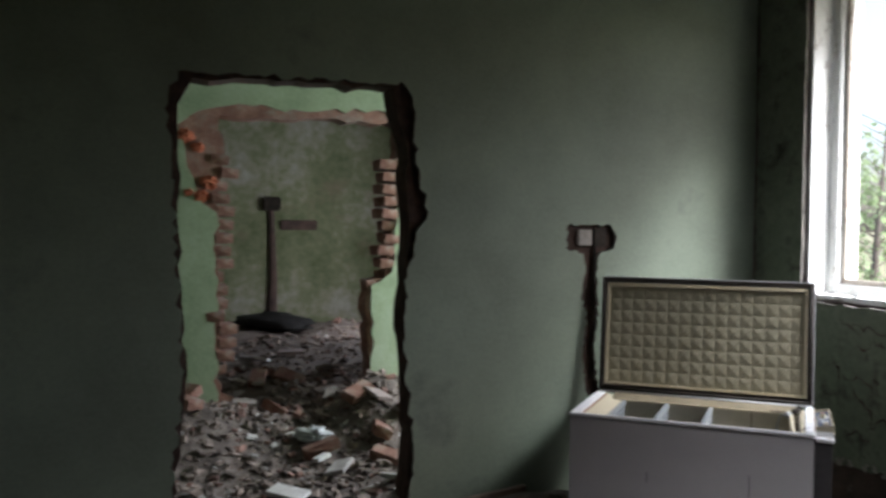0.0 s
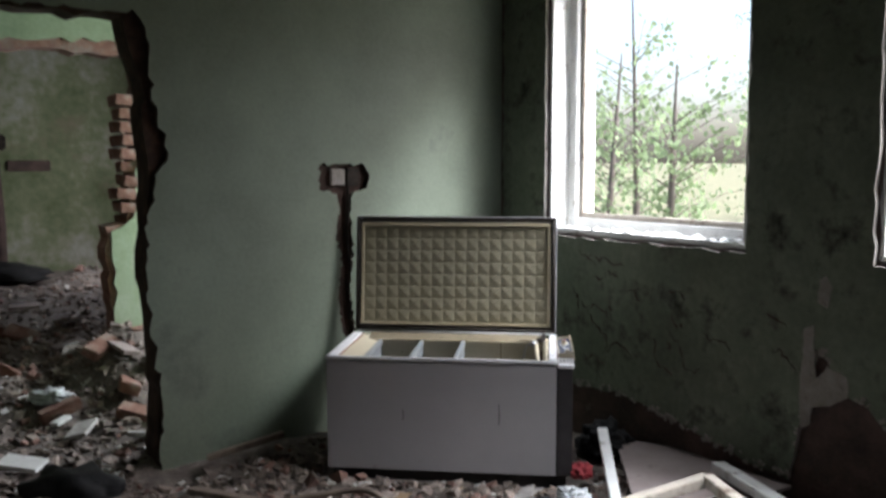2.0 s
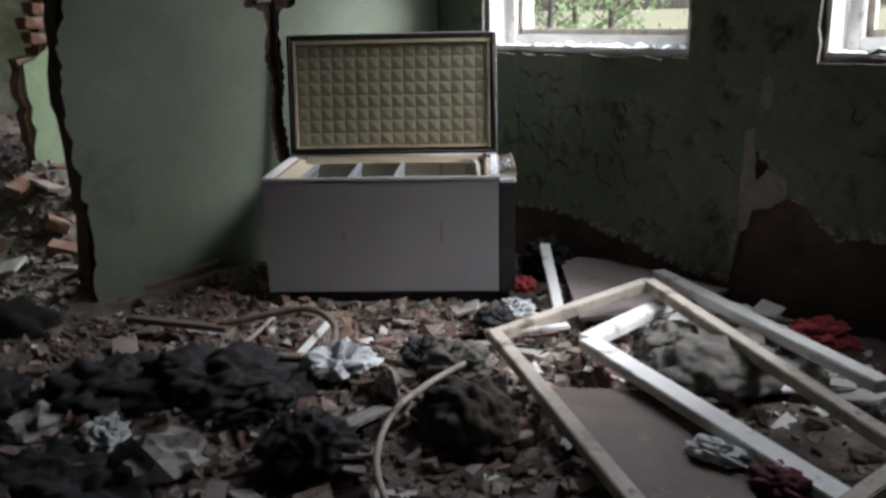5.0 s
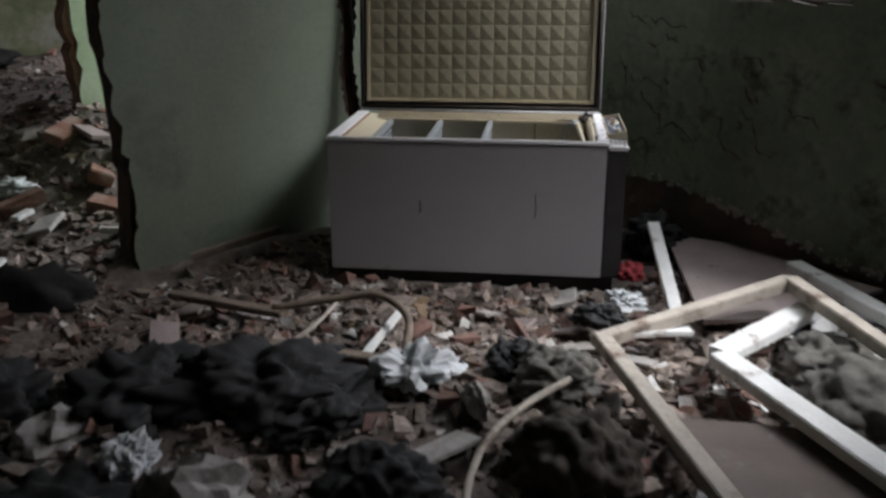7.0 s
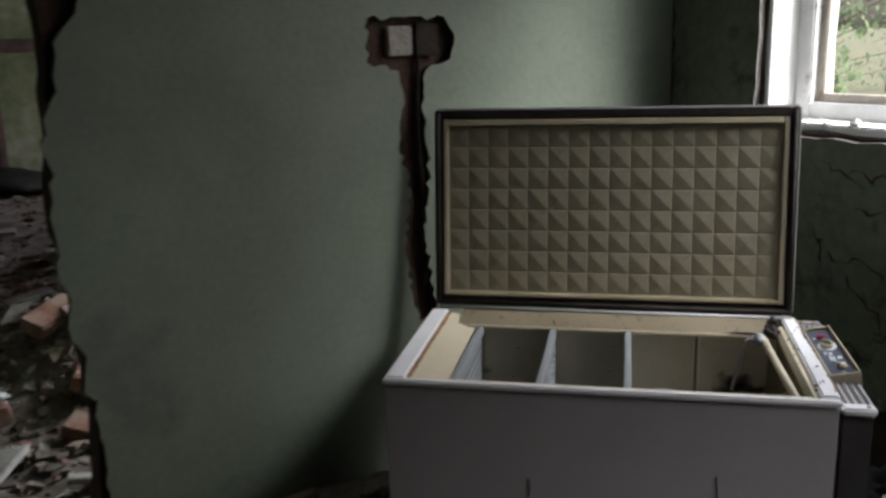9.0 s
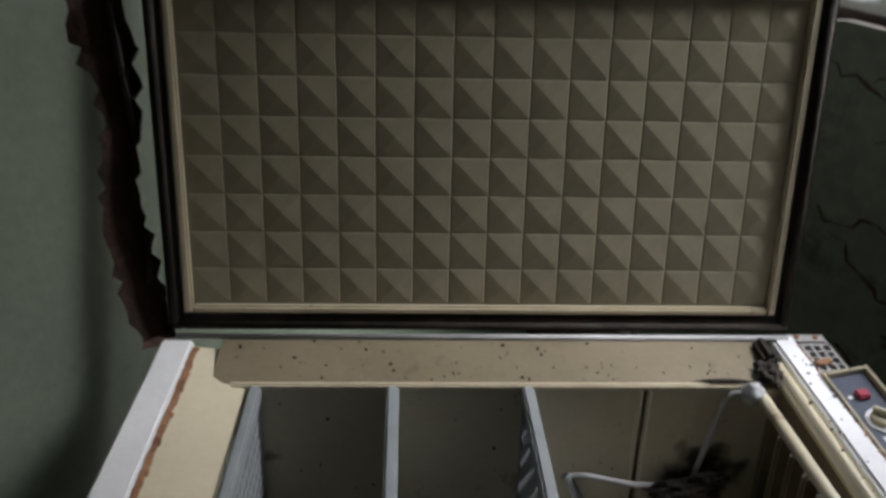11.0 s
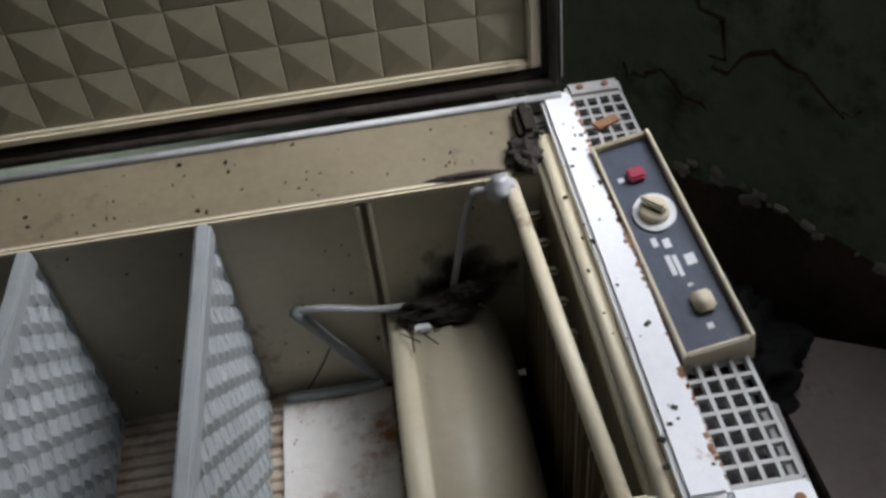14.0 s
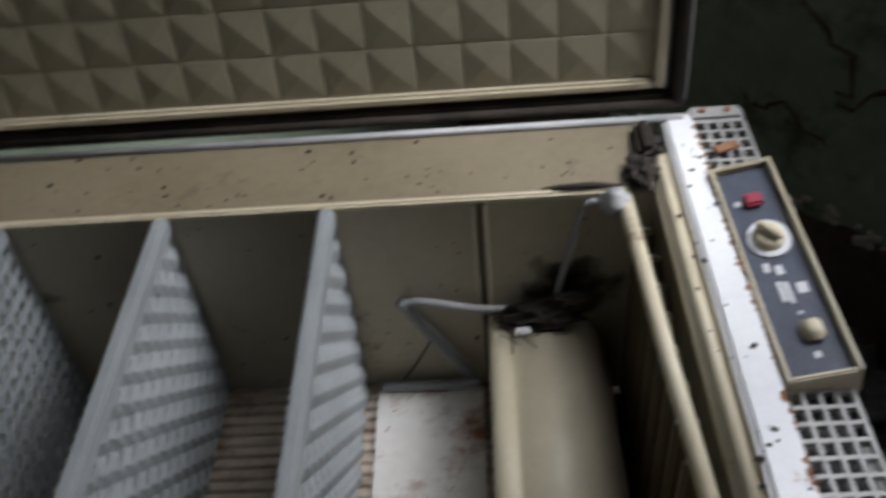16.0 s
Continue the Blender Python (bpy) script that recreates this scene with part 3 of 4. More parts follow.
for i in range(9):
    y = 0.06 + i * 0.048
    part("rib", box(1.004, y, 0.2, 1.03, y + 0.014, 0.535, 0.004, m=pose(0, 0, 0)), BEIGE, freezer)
part("connector", box(0.965, 0.455, 0.548, 1.0, 0.489, 0.582, 0.008), STEEL, freezer, "grey plastic connector", True)
part("corner_clip", box(1.02, 0.53, 0.565, 1.045, 0.6, 0.6, 0.008), GASKET, freezer, "black corner clip")
part("cold_tube", tube(bend([(0.965, 0.475, 0.565), (0.945, 0.480, 0.55), (0.925, 0.482, 0.46), (0.91, 0.482, 0.38)]), 0.005), STEEL, freezer, "thin refrigerant tube", True)
part("cold_tube", tube(bend([(0.86, 0.47, 0.378), (0.80, 0.47, 0.382), (0.73, 0.475, 0.395), (0.695, 0.482, 0.39)]), 0.0055), STEEL, freezer, "bent refrigerant tube", True)
part("lagged_tube", tube(bend([(0.69, 0.481, 0.392), (0.70, 0.480, 0.375), (0.735, 0.478, 0.31), (0.785, 0.473, 0.228)]), 0.0085), DIVIDER, freezer, "thick grey lagged tube", True)
part("lagged_tube", tube(bend([(0.792, 0.470, 0.222), (0.77, 0.468, 0.214), (0.70, 0.468, 0.214), (0.645, 0.47, 0.214)]), 0.0075), DIVIDER, freezer, "thick grey lagged tube", True)
part("thin_wire", tube(bend([(0.735, 0.484, 0.32), (0.70, 0.484, 0.25), (0.675, 0.484, 0.21)]), 0.0015, 5), GUNK, freezer)


def blob(radius, squash, rough, seed, sub=3, freq=2.5, folds=0.0):
    bm = bmesh.new()
    bmesh.ops.create_icosphere(bm, subdivisions=sub, radius=1)
    off = Vector((seed * 7.3, seed * 3.1, seed * 1.7))
    for v in bm.verts:
        n = v.co.normalized()
        k = 1 + rough * noise.noise(n * freq + off) + rough * 0.5 * noise.noise(n * freq * 2.3 + off)
        if folds:
            crease = n.copy()
            crease.x += 0.35 * noise.noise(n * 2 + off)
            k += folds * 0.45 * abs(noise.noise(Vector((crease.x * 5.5, crease.y * 2.0, crease.z * 4.0)) + off)) - folds * 0.12
            k += 0.3 * folds * abs(noise.noise(n * freq * 1.2 + off * 2)) + folds * 0.18 * abs(noise.noise(n * freq * 4.5 + off))
        v.co = Vector((n.x * radius[0], n.y * radius[1], n.z * radius[2])) * k
        if v.co.z < 0:
            v.co.z *= squash
    return bm


part("oily_clump", blob((0.055, 0.022, 0.022), 0.4, 0.6, 3, 3, 4), GUNK, freezer, "black oily clump with wires", at=pose(0.885, 0.455, 0.375))
twigs = bmesh.new()
for i in range(16):
    a = Vector((0.86 + rng.uniform(-0.03, 0.06), 0.44 + rng.uniform(-0.02, 0.03), 0.372))
    tube([a, a + Vector((rng.uniform(-0.03, 0.03), rng.uniform(-0.03, 0.0), rng.uniform(0, 0.015)))], 0.0012, 4, twigs)
part("twigs", twigs, GUNK, freezer)
part("white_tab", box(0.85, 0.425, 0.369, 0.872, 0.437, 0.378, 0.002), RIM, freezer)
part("mould_streak", blob((0.05, 0.006, 0.004), 0.5, 0.6, 6, 2, 4), GUNK, freezer, at=pose(0.94, 0.497, 0.573))


def mouldy_patch(name, seed, reach):
    """Black mould, dense in the middle and broken up towards its edge."""
    m = material(name, [(0.012, 0.008, 0.006), (0.04, 0.026, 0.018)], 20, 0.9, 0.3, 90)
    n, k = m.node_tree.nodes, m.node_tree.links
    co = n.new("ShaderNodeTexCoord")
    length = n.new("ShaderNodeVectorMath")
    length.operation = "LENGTH"
    k.new(co.outputs["Object"], length.inputs[0])
    fall = n.new("ShaderNodeMapRange")
    fall.inputs[1].default_value, fall.inputs[2].default_value = 0.0, reach
    fall.inputs[3].default_value, fall.inputs[4].default_value = 0.42, -0.42
    k.new(length.outputs["Value"], fall.inputs[0])
    grain = n.new("ShaderNodeTexNoise")
    grain.inputs["Scale"].default_value, grain.inputs["Detail"].default_value = 22 + seed, 8
    k.new(co.outputs["Object"], grain.inputs["Vector"])
    add = n.new("ShaderNodeMath")
    k.new(fall.outputs[0], add.inputs[0])
    k.new(grain.outputs[0], add.inputs[1])
    cut = n.new("ShaderNodeMapRange")
    cut.inputs[1].default_value, cut.inputs[2].default_value = 0.45, 1.0
    k.new(add.outputs[0], cut.inputs[0])
    k.new(cut.outputs[0], n["Principled BSDF"].inputs["Alpha"])
    return m


MOULD = mouldy_patch("black_mould", 0, 0.13)
part("mould", box(-0.115, 0, -0.15, 0.115, 0.0006, 0.16), MOULD, freezer, "black mould round the oily clump", at=pose(0.925, 0.4905, 0.39))
part("mould", box(-0.09, -0.14, -0.15, 0.0006, 0.13, 0.15), MOULD, freezer, "black mould on the end liner", at=pose(1.0345, 0.40, 0.37))
part("dirt_clump", blob((0.022, 0.03, 0.016), 0.5, 0.6, 23, 3, 4), GUNK, freezer, "black dirt packed round the corner clip", at=pose(1.022, 0.515, 0.575))
part("dirt_clump", blob((0.03, 0.012, 0.012), 0.5, 0.6, 24, 3, 4), GUNK, freezer, at=pose(0.93, 0.46, 0.40))
part("floor_hole", tube([(0.785, 0.08, 0.2062), (0.785, 0.08, 0.2072)], 0.014, 14), GUNK, freezer, "dark drain hole")
part("floor_scrap", box(-0.012, -0.008, 0, 0.012, 0.008, 0.006, 0.002), GUNK, freezer, "dark scrap on the liner floor", at=pose(0.56, 0.45, 0.2, 0, 0, 20))
grit = bmesh.new()
for i in range(60):
    w = rng.uniform(0.0005, 0.002)
    where = (rng.uniform(0.64, 0.79), rng.uniform(0.06, 0.46), 0.2066) if i % 3 else (rng.uniform(0.19, 0.6), rng.uniform(0.06, 0.47), 0.201)
    box(-w, -w * 0.5, 0, w, w * 0.5, w * 0.5, 0, grit, pose(*where, 0, 0, rng.uniform(0, 180)))
tagged(part("rust_grit", grit, RUST, freezer, "rusty grit on the liner floor"), kind="stuff")

specks = bmesh.new()
for i in range(170):
    s, k = rng.uniform(0.0005, 0.0018) * rng.choice((1, 1, 1, 2)), i % 4
    if k < 2:
        f = rng.random()
        p = (rng.uniform(0.12, 1.03), 0.605 - 0.108 * f, 0.5855 - 0.017 * f)
    elif k == 2:
        p = (rng.uniform(0.2, 1.0), 0.4905, 0.2 + 0.36 * rng.random() ** 0.6)
    else:
        p = (rng.uniform(1.046, 1.1), rng.uniform(0.03, 0.55), 0.588)
    box(-s, -s * 0.6, -s * 0.6, s, s * 0.6, s * 0.6, 0, specks, pose(*p, 0, 0, rng.uniform(0, 180)))
tagged(part("dirt_specks", specks, GUNK, freezer, "dark specks of dirt"), kind="stuff")
for x, z, n in ((0.37, 0.33, 0.05), (0.83, 0.37, 0.10)):
    part("scratch", tube([(x, -0.0005, z), (x + 0.004, -0.0005, z - n * 0.5), (x + 0.001, -0.0005, z - n)], 0.0018, 5), GUNK, freezer, "dark scratch on the front")

# perforated dividers
def divider_mesh(holes):
    bm = bmesh.new()
    y0, y1, z0, z1, nx, nz = 0.040, 0.486, 0.205, 0.545, 19, 13
    cw, ch = (y1 - y0) / nx, (z1 - z0) / nz
    for j in range(nz):
        for i in range(nx):
            cy, cz = y0 + (i + 0.5) * cw, z0 + (j + 0.5) * ch
            c = [bm.verts.new((0, cy + a * cw / 2, cz + b * ch / 2)) for a, b in ((-1, -1), (1, -1), (1, 1), (-1, 1))]
            k = 0.44 if holes else 0.34
            bulge = 0 if holes else (0.0055 if (i + j) % 2 else -0.003)
            h = [bm.verts.new((bulge, cy + a * cw * k + sh * 0.1 * cw, cz + b * ch * k)) for a, b, sh in ((-0.4, -1, -1), (0.7, -0.3, 0), (0.4, 1, 1), (-0.7, 0.3, 0))]
            for q in range(4):
                bm.faces.new((c[q], c[(q + 1) % 4], h[(q + 1) % 4], h[q]))
            if not holes and (i + j) % 2:
                bm.faces.new(h)
    bmesh.ops.remove_doubles(bm, verts=bm.verts, dist=0.0005)
    r = bmesh.ops.extrude_face_region(bm, geom=list(bm.faces))
    bmesh.ops.translate(bm, vec=(0.004, 0, 0), verts=[g for g in r["geom"] if isinstance(g, bmesh.types.BMVert)])
    return bm


for x, lean, kind in ((0.170, 1.0, True), (0.392, -1.0, False), (0.612, 0.5, False)):
    d = part("divider", divider_mesh(kind), DIVIDER, freezer, "pale grey perforated plastic divider", at=pose(x, 0, 0))
    part("top_bar", box(-0.008, 0.03, 0.543, 0.012, 0.489, 0.570, 0.004), DIVIDER, d)
    part("end_bar", box(-0.005, 0.034, 0.2, 0.009, 0.042, 0.543, 0.002), DIVIDER, d)
    part("end_bar", box(-0.005, 0.484, 0.2, 0.009, 0.489, 0.543, 0.002), DIVIDER, d)

# machine compartment with its grilles and controls
part("machine_cover", box(1.106, 0.004, 0.03, 1.176, 0.62, 0.545, 0.004), DARK, freezer, "dark side strip of the machine compartment")


def grille(y0, y1):
    bm = bmesh.new()
    x0, x1, z = 1.110, 1.178, 0.563
    n = max(3, round((y1 - y0) / 0.02))
    for i in range(n + 1):
        y = y0 + (y1 - y0) * i / n
        box(x0, y - 0.0022, z - 0.008, x1, y + 0.0022, z, 0, bm)
    for i in range(5):
        x = x0 + (x1 - x0) * i / 4
        box(x - 0.0022, y0, z - 0.0085, x + 0.0022, y1, z + 0.0006, 0, bm)
    return bm


part("grille", grille(0.035, 0.19), GRILLE, freezer, "grey slotted metal grille")
part("grille", grille(0.525, 0.63), GRILLE, freezer, "grey slotted metal grille with rust")
part("end_plate", box(1.106, -0.004, 0.548, 1.182, 0.034, 0.567, 0.005), RIM, freezer)
part("end_plate", box(1.106, 0.632, 0.55, 1.182, 0.665, 0.567, 0.005), GRILLE, freezer)
for x, y, z in ((1.125, 0.65, 0.567), (1.16, 0.65, 0.567), (1.165, 0.012, 0.567)):
    part("screw", tube([(x, y, z - 0.004), (x, y, z + 0.003)], 0.005, 8), RUST, freezer)
part("dry_leaf", box(-0.02, -0.006, 0, 0.02, 0.007, 0.003, 0, m=pose(1.14, 0.565, 0.567, 5, 8, 30)), RUST, freezer, "dry brown leaf")

tray = part("control_panel", box(-0.042, -0.165, -0.02, 0.042, 0.165, -0.004, 0.002), CREAM, freezer, "cream control box with a navy face", at=pose(1.142, 0.330, 0.584, 3, -10, 2) @ Matrix.Diagonal((0.8, 0.95, 1, 1)))
part("tray_wall", box(-0.046, -0.168, -0.03, -0.040, 0.168, 0.012, 0.002), CREAM, tray)
part("tray_wall", box(0.040, -0.168, -0.03, 0.046, 0.168, 0.014, 0.002), CREAM, tray)
part("tray_wall", box(-0.040, -0.168, -0.03, 0.040, -0.162, 0.012, 0.002), CREAM, tray)
part("tray_wall", box(-0.040, 0.162, -0.03, 0.040, 0.168, 0.012, 0.002), CREAM, tray)
part("face_plate", box(-0.039, -0.161, -0.0035, 0.039, 0.161, 0.002, 0.001), NAVY, tray, "scratched navy face plate")
part("switch", box(-0.012, 0.092, 0.002, 0.014, 0.114, 0.011, 0.003, m=pose(0, 0, 0)), SWITCH_RED, tray, "small red switch")
part("dial_ring", tube([(0.002, 0.038, 0.002), (0.002, 0.038, 0.005)], 0.030, 24), PRINT, tray, "worn pale dial ring")
part("dial_knob", tube([(0.002, 0.038, 0.005), (0.002, 0.038, 0.012), (0.002, 0.038, 0.014)], [0.021, 0.02, 0.017], 20), CREAM, tray, "cream thermostat knob", True)
part("knob_grip", box(-0.019, -0.005, 0.013, 0.019, 0.005, 0.024, 0.003, m=pose(0.002, 0.038, 0, 0, 0, 130)), CREAM, tray)
part("button", box(-0.006, -0.118, 0.002, 0.022, -0.090, 0.012, 0.004), CREAM, tray, "cream push button", True)
for x0, y0, x1, y1 in ((-0.026, 0.10, -0.017, 0.108), (-0.02, -0.012, -0.012, 0.002), (-0.006, -0.018, 0.004, -0.004), (-0.012, -0.058, -0.005, -0.028), (-0.003, -0.062, 0.003, -0.030), (0.0, -0.138, 0.008, -0.130), (0.0, -0.078, 0.007, -0.074), (0.012, -0.05, 0.026, -0.034)):
    part("print_mark", box(x0, y0, 0.002, x1, y1, 0.0028), PRINT, tray)

# lid
LID_TILT = 6.0
lid = part("lid", box(0.0, 0.012, 0.0, 1.1, 0.05, 0.600, 0.008), ENAMEL, freezer, "open lid, quilted lining towards the room", at=pose(0, 0.622, 0.588, -LID_TILT) @ Matrix.Diagonal((1, 1, 1.05, 1)))
part("lid_rim", box(0.006, 0.0, 0.006, 0.03, 0.0115, 0.594, 0.003), GASKET, lid)
part("lid_rim", box(1.07, 0.0, 0.006, 1.094, 0.0115, 0.594, 0.003), GASKET, lid)
part("lid_rim", box(0.03, 0.0, 0.006, 1.07, 0.0115, 0.032, 0.003), GASKET, lid, "blackened gasket")
part("lid_rim", box(0.03, 0.0, 0.570, 1.07, 0.0115, 0.594, 0.003), GASKET, lid)
for a in ((0.034, -0.003, 0.036, 0.05, 0.011, 0.566), (1.05, -0.003, 0.036, 1.066, 0.011, 0.566), (0.05, -0.003, 0.548, 1.05, 0.011, 0.566), (0.05, -0.003, 0.036, 1.05, 0.011, 0.05)):
    part("lining_edge", box(*a, 0.004), CREAM, lid)
part("gasket_lip", tube([(0.012, -0.003, 0.016), (1.088, -0.003, 0.016)], 0.006, 8), GASKET, lid, "", True)
part("gasket_lip", tube([(1.082, -0.003, 0.016), (1.082, -0.003, 0.585)], 0.006, 8), GASKET, lid, "", True)
part("gasket_lip", tube([(0.018, -0.003, 0.016), (0.018, -0.003, 0.585)], 0.006, 8), GASKET, lid, "", True)
quilt = bmesh.new()
NX, NZ = 16, 8
for j in range(NZ):
    for i in range(NX):
        x0, z0 = 0.051 + i * 0.9985 / NX, 0.051 + j * 0.496 / NZ
        x1, z1 = x0 + 0.9985 / NX, z0 + 0.496 / NZ
        g = 0.002
        c = [quilt.verts.new((x, 0.007, z)) for x, z in ((x0, z0), (x1, z0), (x1, z1), (x0, z1))]
        e = [quilt.verts.new((x, 0.006, z)) for x, z in ((x0 + g, z0 + g), (x1 - g, z0 + g), (x1 - g, z1 - g), (x0 + g, z1 - g))]
        tip = quilt.verts.new(((x0 + x1) / 2, 0.0032, (z0 + z1) / 2))
        for q in range(4):
            quilt.faces.new((c[q], c[(q + 1) % 4], e[(q + 1) % 4], e[q]))
            quilt.faces.new((e[q], e[(q + 1) % 4], tip))
bmesh.ops.remove_doubles(quilt, verts=quilt.verts, dist=0.0005)
part("lining", quilt, QUILT, lid, "cream plastic lining of moulded pyramids")


# ---------------------------------------------------------------- socket in the wall
sock = empty("wall_socket", NORTH @ pose(-1.13, 0.03, 1.42), "broken socket box in a hacked-out hole of the wall", "socket")
part("plaster_block", box(-0.09, -0.02, -0.045, 0.0, 0.002, 0.045, 0.006), CHALK, sock, "cream block of plaster")
part("box_shell", box(0.008, -0.024, -0.05, 0.085, 0.002, 0.05, 0.004), GASKET, sock, "dark empty socket box")
part("cable_stub", tube(bend([(0.02, -0.012, -0.05), (0.01, -0.014, -0.3), (0.03, -0.012, -0.6), (0.02, -0.012, -0.8)]), 0.008, 6), GASKET, sock, "dark cable in the chase")


# ---------------------------------------------------------------- loose things on the floor
def strip(a, b, wide, thick, name, mat, parent, label=""):
    """A bar of wood from a to b."""
    a, b = Vector(a), Vector(b)
    d = (b - a)
    q = d.to_track_quat("X", "Z").to_matrix().to_4x4()
    bm = box(0, -wide / 2, -thick / 2, d.length, wide / 2, thick / 2, 0.004)
    return part(name, bm, mat, parent, label, at=Matrix.Translation(a) @ q)


def sash(corners, wide, thick, mat, label):
    s = empty("window_sash", pose(0, 0, 0), label, "window frame", "broken window sashes")
    for i, (a, b) in enumerate(corners):
        strip(a, b, wide, thick, "rail" if i % 2 else "stile", mat, s)
    return s


sash([((1.05, -0.66, 0.04), (1.735, -0.345, 0.165)), ((1.735, -0.345, 0.167), (2.22, -1.75, 0.10)), ((1.07, -0.66, 0.06), (1.56, -2.30, 0.03)), ((1.55, -2.3, 0.035), (2.22, -1.75, 0.09))], 0.055, 0.045, SASH, "weathered cream wooden window sash lying on rubble")
sash([((1.43, -0.78, 0.07), (1.80, -0.42, 0.10)), ((1.43, -0.80, 0.075), (2.04, -2.02, 0.05))], 0.085, 0.04, SASH_WHITE, "broken white window sash lying on rubble")


def lone(name, bm, mat, at, label, category, smooth=False, group=""):
    return tagged(obj(name, bm, mat, smooth, at), label, category, group)


def bar(name, a, b, wide, thick, mat, label, category):
    a, b = Vector(a), Vector(b)
    q = (b - a).to_track_quat("X", "Z").to_matrix().to_4x4()
    return lone(name, box(0, -wide / 2, -thick / 2, (b - a).length, wide / 2, thick / 2, 0.004), mat, Matrix.Translation(a) @ q, label, category)


bar("sash_bar", (1.85, 0.05, 0.09), (2.35, -1.25, 0.09), 0.07, 0.045, SASH_WHITE, "white sash bar lying near the wall", "sash bar")
bar("stick", (1.335, 0.36, 0.15), (1.365, -0.32, 0.0), 0.05, 0.03, SASH_WHITE, "white painted stick leaning on rubble", "stick")
bar("stick", (0.36, -0.42, 0.02), (0.30, -0.85, 0.02), 0.03, 0.02, SASH_WHITE, "short white stick lying on rubble", "stick")
bar("plank", (-0.05, -0.78, 0.03), (0.47, -0.88, 0.03), 0.05, 0.03, WOOD, "narrow grey plank lying on rubble", "plank")
bar("plank", (-0.55, -0.35, 0.02), (-0.05, -0.52, 0.03), 0.05, 0.025, WOOD, "narrow grey plank lying on rubble", "plank")
bar("plank", (-0.62, 0.02, 0.04), (-0.28, 0.2, 0.12), 0.04, 0.03, WOOD, "broken slat leaning at the wall", "plank")
bar("plank", (1.12, -0.62, 0.06), (1.38, -0.55, 0.05), 0.05, 0.02, SASH_WHITE, "white splinter of wood on rubble", "plank")
panel = bmesh.new()
top = [(1.42, 0.60), (1.70, 0.46), (2.15, -0.08), (1.8, -0.36), (1.44, -0.42)]
vs = [panel.verts.new((x, y, 0.035 + 0.03 * (x - 1.4))) for x, y in top]
f = panel.faces.new(vs)
r = bmesh.ops.extrude_face_region(panel, geom=[f])
bmesh.ops.translate(panel, vec=(0, 0, -0.016), verts=[g for g in r["geom"] if isinstance(g, bmesh.types.BMVert)])
lone("panel", panel, BOARD, None, "dusty brown broken board lying beside the freezer", "board")
panel2 = bmesh.new()
vs = [panel2.verts.new((x, y, 0.02)) for x, y in ((1.24, -1.10), (1.66, -1.12), (1.84, -1.45), (1.78, -1.85), (1.46, -1.92), (1.36, -1.5))]
f = panel2.faces.new(vs)
r = bmesh.ops.extrude_face_region(panel2, geom=[f])
bmesh.ops.translate(panel2, vec=(0, 0, -0.016), verts=[g for g in r["geom"] if isinstance(g, bmesh.types.BMVert)])
lone("panel", panel2, LEATHER, None, "worn brown leathercloth board lying under the sash", "board")

